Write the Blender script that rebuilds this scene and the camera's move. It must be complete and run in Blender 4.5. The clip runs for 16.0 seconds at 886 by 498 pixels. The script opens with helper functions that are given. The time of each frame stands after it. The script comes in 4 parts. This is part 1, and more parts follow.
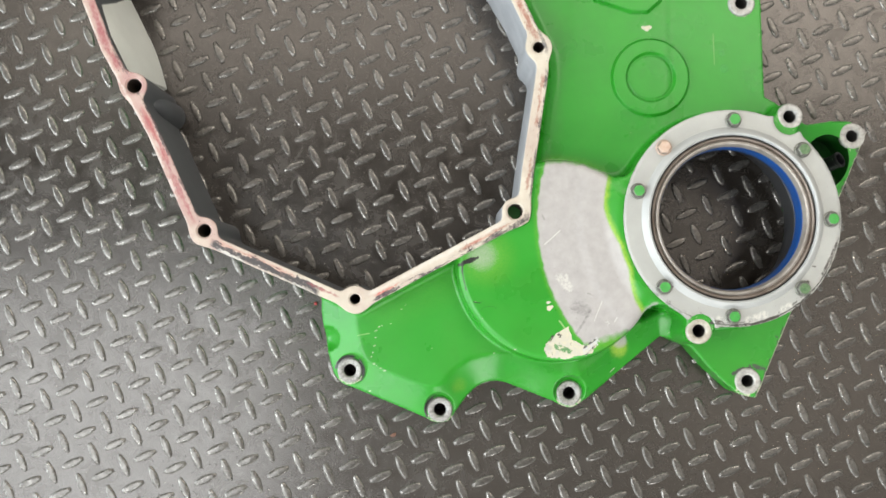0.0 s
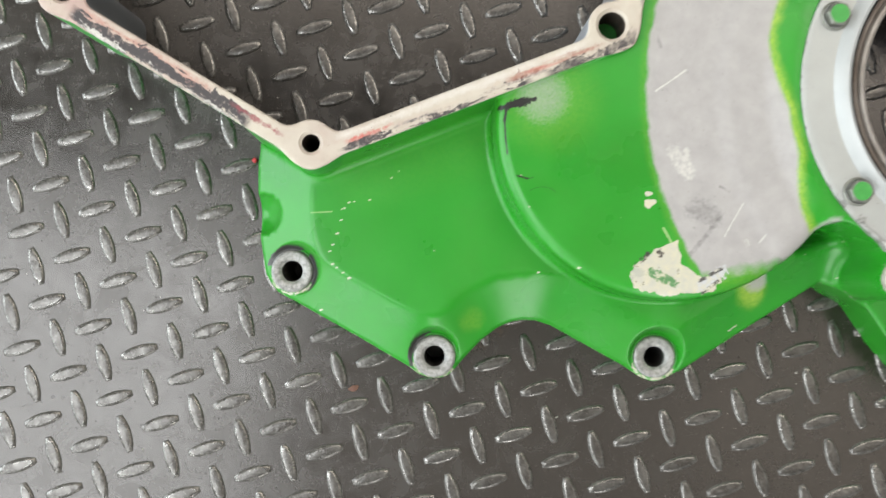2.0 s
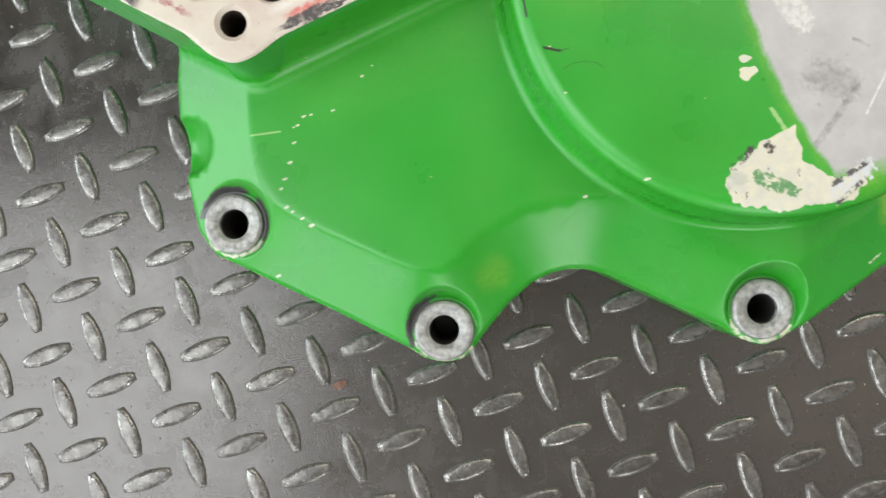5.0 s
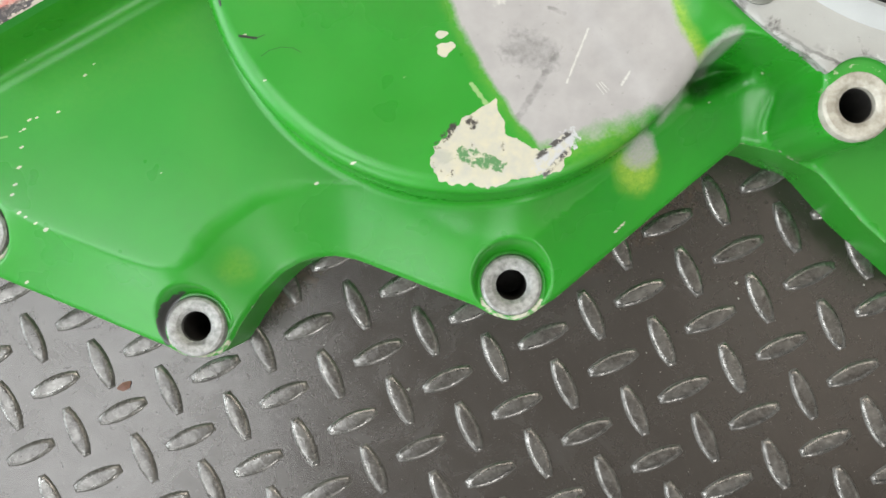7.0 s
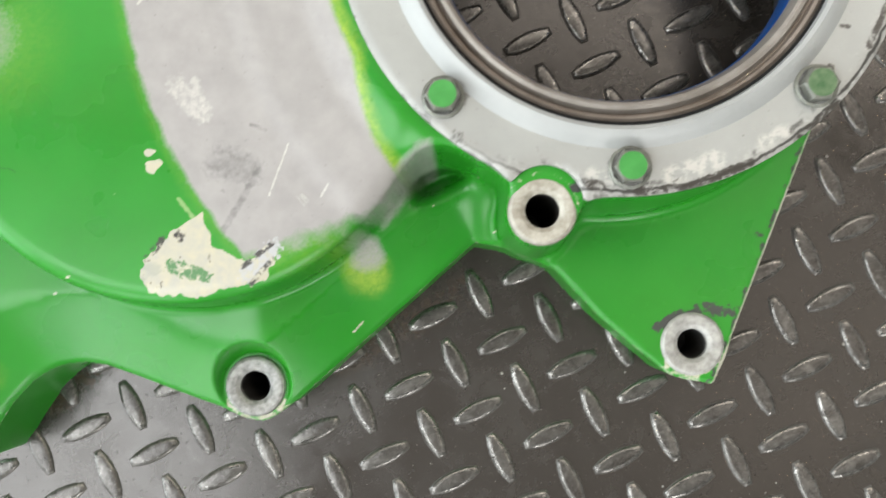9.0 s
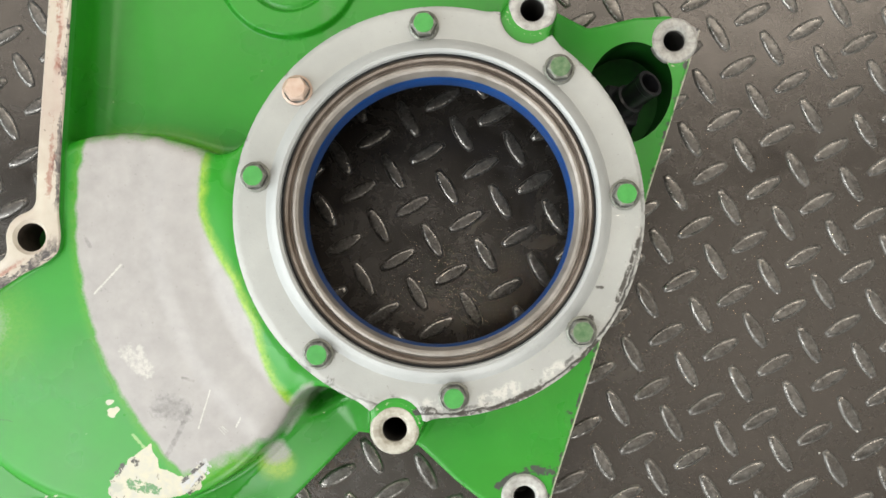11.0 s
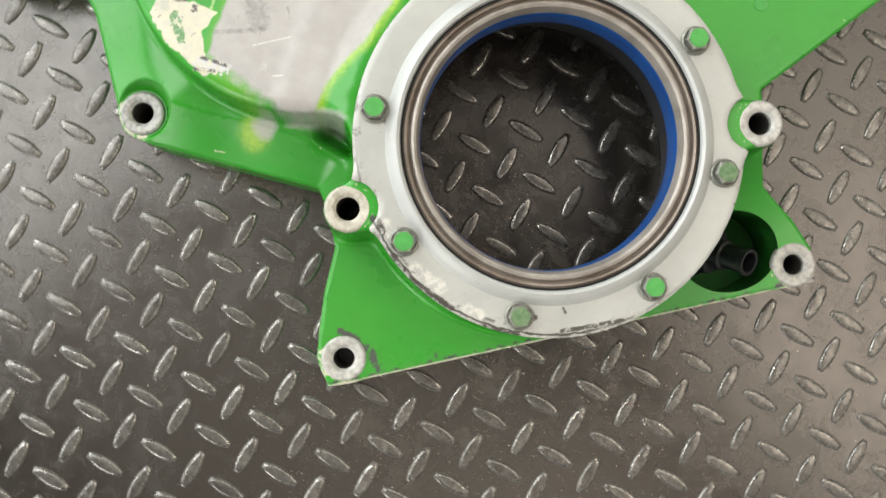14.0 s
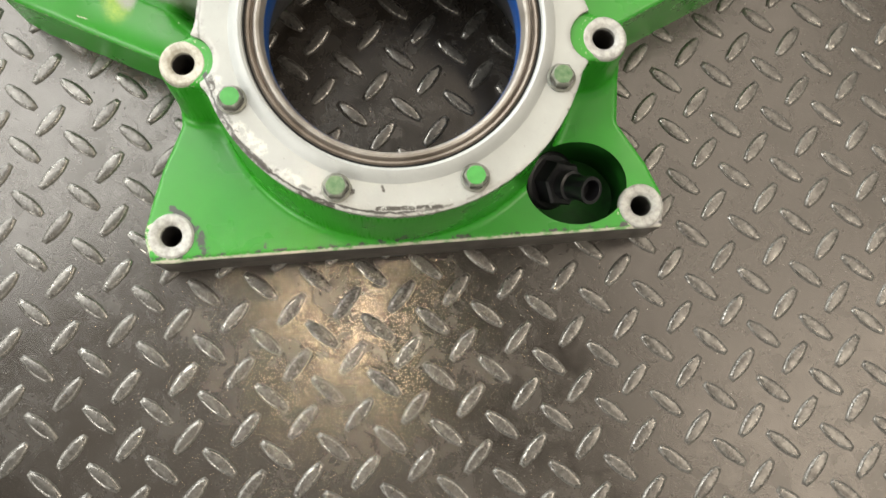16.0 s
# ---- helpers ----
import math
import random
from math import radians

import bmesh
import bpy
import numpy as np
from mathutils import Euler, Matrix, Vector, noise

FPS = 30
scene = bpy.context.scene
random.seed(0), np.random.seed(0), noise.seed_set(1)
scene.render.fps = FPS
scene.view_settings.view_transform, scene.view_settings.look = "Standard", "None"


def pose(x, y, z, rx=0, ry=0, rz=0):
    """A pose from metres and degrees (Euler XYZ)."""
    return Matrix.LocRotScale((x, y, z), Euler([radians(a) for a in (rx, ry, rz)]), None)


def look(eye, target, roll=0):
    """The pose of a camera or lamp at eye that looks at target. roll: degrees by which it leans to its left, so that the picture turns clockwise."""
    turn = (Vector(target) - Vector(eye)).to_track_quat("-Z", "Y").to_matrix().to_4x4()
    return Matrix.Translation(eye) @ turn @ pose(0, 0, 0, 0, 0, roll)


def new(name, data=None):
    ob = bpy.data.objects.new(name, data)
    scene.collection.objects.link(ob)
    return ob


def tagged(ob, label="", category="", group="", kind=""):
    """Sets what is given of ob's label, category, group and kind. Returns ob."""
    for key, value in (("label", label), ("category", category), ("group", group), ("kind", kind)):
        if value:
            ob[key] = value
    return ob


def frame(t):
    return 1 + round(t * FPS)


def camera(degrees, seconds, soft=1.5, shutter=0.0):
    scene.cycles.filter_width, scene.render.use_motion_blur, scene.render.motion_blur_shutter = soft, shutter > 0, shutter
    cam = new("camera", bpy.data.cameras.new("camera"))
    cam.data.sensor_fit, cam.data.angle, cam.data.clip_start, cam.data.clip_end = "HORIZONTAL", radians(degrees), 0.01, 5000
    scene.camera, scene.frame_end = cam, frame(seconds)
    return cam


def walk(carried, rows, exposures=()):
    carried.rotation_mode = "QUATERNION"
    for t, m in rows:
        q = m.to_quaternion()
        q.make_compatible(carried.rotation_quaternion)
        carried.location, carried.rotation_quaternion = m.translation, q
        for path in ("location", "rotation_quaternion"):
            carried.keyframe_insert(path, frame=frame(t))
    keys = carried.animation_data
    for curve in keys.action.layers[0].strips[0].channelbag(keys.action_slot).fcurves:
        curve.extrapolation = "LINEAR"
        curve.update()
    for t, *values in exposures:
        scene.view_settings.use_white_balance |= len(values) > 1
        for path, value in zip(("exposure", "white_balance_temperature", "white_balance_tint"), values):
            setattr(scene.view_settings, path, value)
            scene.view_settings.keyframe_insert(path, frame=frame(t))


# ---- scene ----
cam = camera(52.4, 16.0, 1.5, 0.3)
PATH = [
    (0, -0.0034, -0.0372, 0.8884, 2.516, -0.196, -0.226),
    (0.5, -0.0061, -0.0449, 0.8010, 1.371, -0.291, 2.127),
    (1, -0.0017, -0.0571, 0.7060, 1.103, -0.123, 4.316),
    (1.5, 0.0008, -0.0741, 0.6241, 0.748, -0.641, 6.507),
    (2, -0.0039, -0.0913, 0.5415, 0.135, 0.281, 7.178),
    (2.5, -0.0280, -0.1038, 0.4548, 0.200, 1.050, 6.121),
    (3, -0.0532, -0.1052, 0.3996, 0.080, 0.512, 5.127),
    (3.2, -0.0576, -0.1144, 0.3964, 0.783, 0.087, 5.087),
    (5.3, 0.0250, -0.1172, 0.3902, -0.554, 2.498, 2.316),
    (5.5, 0.0360, -0.1123, 0.3895, -0.885, 2.472, 1.886),
    (6, 0.0651, -0.1159, 0.3853, -1.134, 2.352, 0.866),
    (6.5, 0.0884, -0.1122, 0.3840, -1.166, 2.192, 0.023),
    (7, 0.1040, -0.1137, 0.3836, -1.275, 2.195, -0.632),
    (7.5, 0.1177, -0.1123, 0.3800, -1.091, 2.231, -1.074),
    (8, 0.1317, -0.1158, 0.3817, 0.661, 1.788, -0.635),
    (8.5, 0.1665, -0.1152, 0.3870, 1.813, 1.624, -1.278),
    (9, 0.2001, -0.1003, 0.3908, 2.475, 1.648, -2.168),
    (9.5, 0.2294, -0.0742, 0.4184, 3.168, 1.986, -4.029),
    (10, 0.2511, -0.0273, 0.4655, 2.588, 0.796, -5.539),
    (10.2, 0.2538, -0.0168, 0.4807, 2.149, 0.569, -6.167),
    (12.3, 0.2593, -0.0081, 0.5239, 2.249, 0.146, 2.368),
    (12.5, 0.2498, -0.0203, 0.5237, 1.342, -0.485, 9.091),
    (13, 0.2388, -0.0509, 0.5207, 0.690, -2.774, 25.805),
    (13.5, 0.2428, -0.0572, 0.5241, 0.829, -2.825, 40.210),
    (14, 0.2646, -0.0697, 0.5295, 1.142, -2.462, 54.241),
    (14.5, 0.2932, -0.0657, 0.5332, 3.149, -1.945, 60.796),
    (15, 0.3359, -0.0584, 0.5328, 5.591, -2.266, 61.738),
    (15.5, 0.3830, -0.0538, 0.5253, 7.466, -2.392, 61.661),
    (16, 0.4152, -0.0570, 0.5159, 8.954, -2.737, 61.479),
]
walk(cam, [(t, pose(x, y, z, rx, ry, rz)) for t, x, y, z, rx, ry, rz in PATH],
     [(0, -1.11, 6700, 10), (1, -1.20, 6680, 10), (2, -1.27, 6620, 10), (3, -1.25, 6560, 10), (7, -1.27, 6620, 10), (9, -1.26, 6650, 10), (10, -1.23, 6750, 10), (12.5, -1.20, 6900, 10), (14.5, -1.09, 7050, 10), (16, -0.95, 7250, 10)])

# ---- world, lamps, exposure ----
world = bpy.data.worlds.new("world")
scene.world = world
world.use_nodes = True
world.node_tree.nodes["Background"].inputs[0].default_value = (0.75, 0.86, 1.0, 1)
world.node_tree.nodes["Background"].inputs[1].default_value = 1.0


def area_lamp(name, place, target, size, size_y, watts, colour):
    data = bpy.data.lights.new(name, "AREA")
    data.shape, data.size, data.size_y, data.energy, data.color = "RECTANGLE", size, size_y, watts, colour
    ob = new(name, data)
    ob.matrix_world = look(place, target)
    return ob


area_lamp("skylight", (-1.72, -1.20, 3.12), (-1.72, -1.20, 0), 2.05, 2.4, 278, (0.89, 0.952, 1.0))
area_lamp("doorway_daylight", (-2.98, -0.45, 1.32), (0, -0.45, 1.32), 2.5, 2.3, 270, (0.84, 0.94, 1.0))
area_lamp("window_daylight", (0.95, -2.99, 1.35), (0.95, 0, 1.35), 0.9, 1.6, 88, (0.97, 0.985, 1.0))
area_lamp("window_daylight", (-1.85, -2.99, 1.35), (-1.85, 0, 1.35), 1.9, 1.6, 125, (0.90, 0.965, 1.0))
# Unseen ceiling lights, set where the plate's reflections call for brightness.
area_lamp("unseen_ceiling_light", (-0.5, 1.68, 3.12), (-0.5, 1.68, 0), 3.0, 1.7, 108, (1.0, 0.945, 0.87))
area_lamp("unseen_ceiling_light", (1.7, 1.55, 3.12), (1.7, 1.55, 0), 1.6, 1.7, 100, (1.0, 0.935, 0.85))
area_lamp("unseen_ceiling_light", (1.75, -0.45, 3.12), (1.75, -0.45, 0), 1.5, 1.5, 24, (1.0, 0.935, 0.85))
# Dim fill added under bare ceiling to lift the plate's reflection.
area_lamp("unseen_ceiling_light", (0.20, -0.80, 3.12), (0.20, -0.80, 0), 1.6, 1.5, 14, (1.0, 0.96, 0.90))
spot = area_lamp("spotlight", (0.15, -0.16, 3.0), (0.392, -0.080, 0), 0.20, 0.20, 0.032, (1.0, 0.82, 0.60))
spot.data.spread = radians(3)


# ---- materials ----
class Nodes:
    """A material's node tree with short calls."""

    def __init__(self, name):
        self.mat = bpy.data.materials.new(name)
        self.mat.use_nodes = True
        self.tree = self.mat.node_tree
        self.bsdf = self.tree.nodes["Principled BSDF"]
        self.coords = self.add("ShaderNodeTexCoord").outputs["Object"]

    def add(self, kind, **sets):
        node = self.tree.nodes.new(kind)
        for key, value in sets.items():
            if key == "operation":
                node.operation = value
            elif key == "blend_type":
                node.blend_type = value
            elif key == "data_type":
                node.data_type = value
        return node

    def put(self, socket, value):
        if isinstance(value, bpy.types.NodeSocket):
            self.tree.links.new(value, socket)
        else:
            socket.default_value = value

    def noise(self, scale, detail=4.0, rough=0.55, distort=0.0, vec=None, stretch=None):
        v = vec or self.coords
        if stretch:
            m = self.add("ShaderNodeMapping")
            self.put(m.inputs["Vector"], v)
            m.inputs["Scale"].default_value = stretch
            v = m.outputs[0]
        n = self.add("ShaderNodeTexNoise")
        self.put(n.inputs["Vector"], v)
        n.inputs["Scale"].default_value, n.inputs["Detail"].default_value = scale, detail
        n.inputs["Roughness"].default_value, n.inputs["Distortion"].default_value = rough, distort
        return n.outputs["Fac"]

    def ramp(self, fac, a, b, lo=0.0, hi=1.0):
        r = self.add("ShaderNodeMapRange")
        self.put(r.inputs["Value"], fac)
        for i, v in zip(("From Min", "From Max", "To Min", "To Max"), (a, b, lo, hi)):
            self.put(r.inputs[i], v)
        return r.outputs[0]

    def math(self, op, a, b=0.0):
        m = self.add("ShaderNodeMath", operation=op)
        self.put(m.inputs[0], a)
        self.put(m.inputs[1], b)
        return m.outputs[0]

    def mix(self, fac, a, b, blend="MIX"):
        m = self.add("ShaderNodeMix", data_type="RGBA", blend_type=blend)
        self.put(m.inputs[0], fac)
        for socket, v in ((m.inputs[6], a), (m.inputs[7], b)):
            self.put(socket, (*v, 1) if isinstance(v, tuple) and len(v) == 3 else v)
        return m.outputs[2]

    def attr(self, name):
        a = self.add("ShaderNodeAttribute")
        a.attribute_name = name
        return a

    def mark(self, a, b, width, soft=0.0004):
        """A straight mark from a to b in plan, as a mask."""
        a, b = Vector((*a, 0)), Vector((*b, 0))
        flat = self.add("ShaderNodeVectorMath", operation="MULTIPLY")
        self.put(flat.inputs[0], self.coords)
        flat.inputs[1].default_value = (1, 1, 0)
        off = self.add("ShaderNodeVectorMath", operation="SUBTRACT")
        self.put(off.inputs[0], flat.outputs[0])
        off.inputs[1].default_value = a
        dot = self.add("ShaderNodeVectorMath", operation="DOT_PRODUCT")
        self.put(dot.inputs[0], off.outputs[0])
        dot.inputs[1].default_value = (b - a) / (b - a).length_squared
        k = self.ramp(dot.outputs["Value"], 0.0, 1.0)
        way = self.add("ShaderNodeVectorMath", operation="SCALE")
        way.inputs[0].default_value = b - a
        self.put(way.inputs["Scale"], k)
        gap = self.add("ShaderNodeVectorMath", operation="DISTANCE")
        self.put(gap.inputs[0], off.outputs[0])
        self.put(gap.inputs[1], way.outputs[0])
        return self.ramp(self.math("ADD", gap.outputs["Value"], self.ramp(self.noise(600, 3), 0.3, 0.7, -width * 0.6, width * 0.6)), width + soft, width, 0.0, 1.0)

    def bump(self, height, strength, distance=0.001, normal=None):
        b = self.add("ShaderNodeBump")
        self.put(b.inputs["Height"], height)
        b.inputs["Strength"].default_value, b.inputs["Distance"].default_value = strength, distance
        if normal:
            self.put(b.inputs["Normal"], normal)
        return b.outputs[0]

    def done(self, colour, rough, metal=0.0, normal=None, specular=0.5):
        for key, v in (("Base Color", colour), ("Roughness", rough), ("Metallic", metal), ("Specular IOR Level", specular)):
            self.put(self.bsdf.inputs[key], (*v, 1) if isinstance(v, tuple) and len(v) == 3 else v)
        if normal:
            self.put(self.bsdf.inputs["Normal"], normal)
        return self.mat


# centre of the big ring; scratches in plan: from, to, half width
RING = (0.2561, 0.0243)
LIGHT_MARKS = [((0.1406, -0.0491), (0.1335, -0.0664), 0.00022), ((0.1538, -0.0634), (0.1513, -0.0673), 0.00025), ((0.1429, -0.0669), (0.1455, -0.0703), 0.00010), ((0.1440, -0.0666), (0.1464, -0.0697), 0.00008), ((0.1447, -0.0664), (0.1472, -0.0690), 0.00010), ((0.1038, 0.0140), (0.0901, 0.0017), 0.0003),
               ((0.1030, -0.0277), (0.1110, -0.0370), 0.0022), ((0.1090, -0.0260), (0.1120, -0.0390), 0.0010)]
DARK_MARKS = [((0.1303, -0.0577), (0.1164, -0.0795), 0.0007), ((0.1173, -0.0543), (0.1266, -0.0569), 0.0030), ((0.0880, 0.0280), (0.0900, 0.0240), 0.0005), ((0.1627, -0.0748), (0.1638, -0.0756), 0.0007), ((0.1575, -0.0770), (0.1580, -0.0775), 0.0004), ((0.1280, -0.0420), (0.1330, -0.0440), 0.0004)]
PAINT_MARKS = [((-0.0790, -0.0800), (-0.0680, -0.0780), 0.00012), ((0.1026, -0.0663), (0.1073, -0.0728), 0.0005), ((0.2520, 0.1990), (0.2528, 0.1700), 0.00010)]
INK_MARKS = [((0.0140, -0.0165), (0.0180, -0.0148), 0.0013), ((0.0175, -0.0148), (0.0260, -0.0114), 0.0018), ((0.0260, -0.0114), (0.0300, -0.0096), 0.0009), ((0.0165, -0.0154), (0.0165, -0.0224), 0.0005), ((0.0165, -0.0224), (0.0180, -0.0310), 0.00025), ((0.0180, -0.0310), (0.0200, -0.0390), 0.0002),
             ((0.0262, -0.0492), (0.0318, -0.0500), 0.00025), ((0.0318, -0.0500), (0.0345, -0.0490), 0.00010),
             ((0.0333, -0.0560), (0.0360, -0.0541), 0.00003), ((0.0360, -0.0541), (0.0400, -0.0531), 0.00003), ((0.0400, -0.0531), (0.0440, -0.0535), 0.00003), ((0.0440, -0.0535), (0.0465, -0.0549), 0.00003)]
CHIP_MARKS = [((0.1255, -0.0925), (0.1345, -0.0845), 0.0026, (0.43, 0.43, 0.435)), ((0.1240, -0.0900), (0.1340, -0.0830), 0.0006, (0.06, 0.055, 0.05)), ((0.1265, -0.0960), (0.1340, -0.0880), 0.0005, (0.06, 0.055, 0.05)),
              ((0.0965, -0.0800), (0.0915, -0.0860), 0.0009, (0.04, 0.035, 0.03)), ((0.1020, -0.0785), (0.1028, -0.0790), 0.0012, (0.04, 0.035, 0.03)), ((0.0995, -0.0890), (0.1110, -0.0930), 0.0020, (0.08, 0.20, 0.075))]
WORN_EDGES = [((0.2935, -0.1413), (0.4051, 0.1117), 0.0006)]


def make_paint():
    """Green machine paint over cream primer, worn through where the attribute "wear" says so."""
    n = Nodes("green_paint")
    wear = n.attr("wear")
    split = n.add("ShaderNodeSeparateColor")
    n.put(split.inputs[0], wear.outputs["Color"])
    bare, cream, fringe = split.outputs[0], split.outputs[1], split.outputs[2]
    dark = wear.outputs["Alpha"]
    fine, broad = n.noise(900, 5, 0.6), n.noise(28, 3)
    green = n.mix(n.ramp(broad, 0.3, 0.7), (0.012, 0.205, 0.012), (0.018, 0.240, 0.016))
    green = n.mix(n.ramp(n.noise(11, 5, 0.65, 0.5), 0.48, 0.72, 0, 0.45), green, (0.028, 0.190, 0.014))
    green = n.mix(n.ramp(n.noise(75, 5, 0.7, 0.6), 0.60, 0.80, 0, 0.30), green, (0.011, 0.160, 0.012))
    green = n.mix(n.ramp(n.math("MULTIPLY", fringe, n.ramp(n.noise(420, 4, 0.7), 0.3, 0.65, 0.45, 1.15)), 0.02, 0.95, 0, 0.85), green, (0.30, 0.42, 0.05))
    green = n.mix(n.ramp(n.noise(210, 2, 0.4), 0.785, 0.80, 0, 0.8), green, (0.36, 0.42, 0.26))
    edge = n.ramp(fine, 0.2, 0.8, -0.13, 0.13)
    blotch = n.noise(120, 4)
    metal = n.mix(n.ramp(blotch, 0.3, 0.75), (0.30, 0.284, 0.274), (0.365, 0.346, 0.333))
    metal = n.mix(n.ramp(n.noise(240, 3, 0.5, 0.0, None, (1, 0.12, 1)), 0.5, 0.8, 0, 0.4), metal, (0.315, 0.298, 0.288))
    metal = n.mix(n.ramp(n.noise(14, 3, 0.5, 0.0, None, (1, 0.3, 1)), 0.45, 0.7, 0, 0.35), metal, (0.40, 0.382, 0.366))
    for a, b, w in DARK_MARKS:
        metal = n.mix(n.math("MULTIPLY", n.mark(a, b, w, w * 1.2), n.ramp(n.noise(260, 4, 0.7), 0.35, 0.62, 0.1, 0.6)), metal, (0.13, 0.125, 0.12))
    for a, b, w in LIGHT_MARKS:
        patchy = n.ramp(n.noise(330, 5, 0.7), 0.38, 0.6, 0.1, 0.75) if w > 0.0008 else n.ramp(n.noise(700, 4, 0.7), 0.36, 0.52, 0.15, 0.85)
        metal = n.mix(n.math("MULTIPLY", n.mark(a, b, w, w), patchy), metal, (0.52, 0.50, 0.46))
    metal = n.mix(n.ramp(n.noise(520, 3, 0.6), 0.66, 0.72, 0, 0.5), metal, (0.2, 0.19, 0.18))
    col = n.mix(n.ramp(n.math("ADD", bare, edge), 0.22, 0.75), green, metal)
    for a, b, w in PAINT_MARKS:
        col = n.mix(n.math("MULTIPLY", n.mark(a, b, w), 0.7), col, (0.30, 0.42, 0.18))
    primer = n.mix(n.ramp(n.noise(300, 4), 0.35, 0.75), (0.49, 0.455, 0.335), (0.40, 0.39, 0.345))
    primer = n.mix(n.ramp(n.noise(190, 4, 0.6, 0.5), 0.66, 0.70, 0, 0.85), primer, (0.07, 0.06, 0.05))
    primer = n.mix(n.ramp(n.noise(95, 3, 0.6, 0.8), 0.64, 0.70, 0, 0.6), primer, (0.30, 0.31, 0.27))
    col = n.mix(n.ramp(n.math("ADD", cream, n.ramp(n.noise(480, 5, 0.65), 0.25, 0.75, -0.16, 0.16)), 0.45, 0.55), col, primer)
    col = n.mix(n.ramp(n.math("ADD", dark, n.ramp(n.noise(230, 5, 0.65, 0.3), 0.25, 0.75, -0.36, 0.36)), 0.41, 0.5), col, (0.05, 0.05, 0.048))
    for a, b, w, tint in CHIP_MARKS:
        col = n.mix(n.math("MULTIPLY", n.mark(a, b, w, 0.0006), n.ramp(n.noise(380, 4, 0.7), 0.40, 0.50, 0.0, 1.0)), col, tint)
    upright = n.add("ShaderNodeSeparateXYZ")
    n.put(upright.inputs[0], n.coords)
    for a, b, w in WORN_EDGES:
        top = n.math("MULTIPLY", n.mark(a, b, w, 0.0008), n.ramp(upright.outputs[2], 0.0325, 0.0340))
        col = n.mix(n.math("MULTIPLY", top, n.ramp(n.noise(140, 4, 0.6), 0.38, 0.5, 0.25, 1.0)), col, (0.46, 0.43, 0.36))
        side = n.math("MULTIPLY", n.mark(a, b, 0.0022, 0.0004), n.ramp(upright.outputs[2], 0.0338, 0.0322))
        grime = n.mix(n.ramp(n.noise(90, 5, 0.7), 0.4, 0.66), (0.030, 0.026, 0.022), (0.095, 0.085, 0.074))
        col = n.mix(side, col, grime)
    for a, b, w in INK_MARKS:
        col = n.mix(n.math("MULTIPLY", n.mark(a, b, w, min(0.0004, 0.00012 + w)), 1.0 if w > 0.0001 else 0.7), col, (0.012, 0.011, 0.011))
    rough = n.ramp(broad, 0.3, 0.7, 0.25, 0.34)
    rough = n.math("ADD", rough, n.math("MULTIPLY", bare, 0.14))
    bump = n.bump(n.math("ADD", n.math("MULTIPLY", fine, 0.25), n.noise(160, 3)), 0.10, 0.0006)
    return n.done(col, rough, 0.0, bump, 0.40)


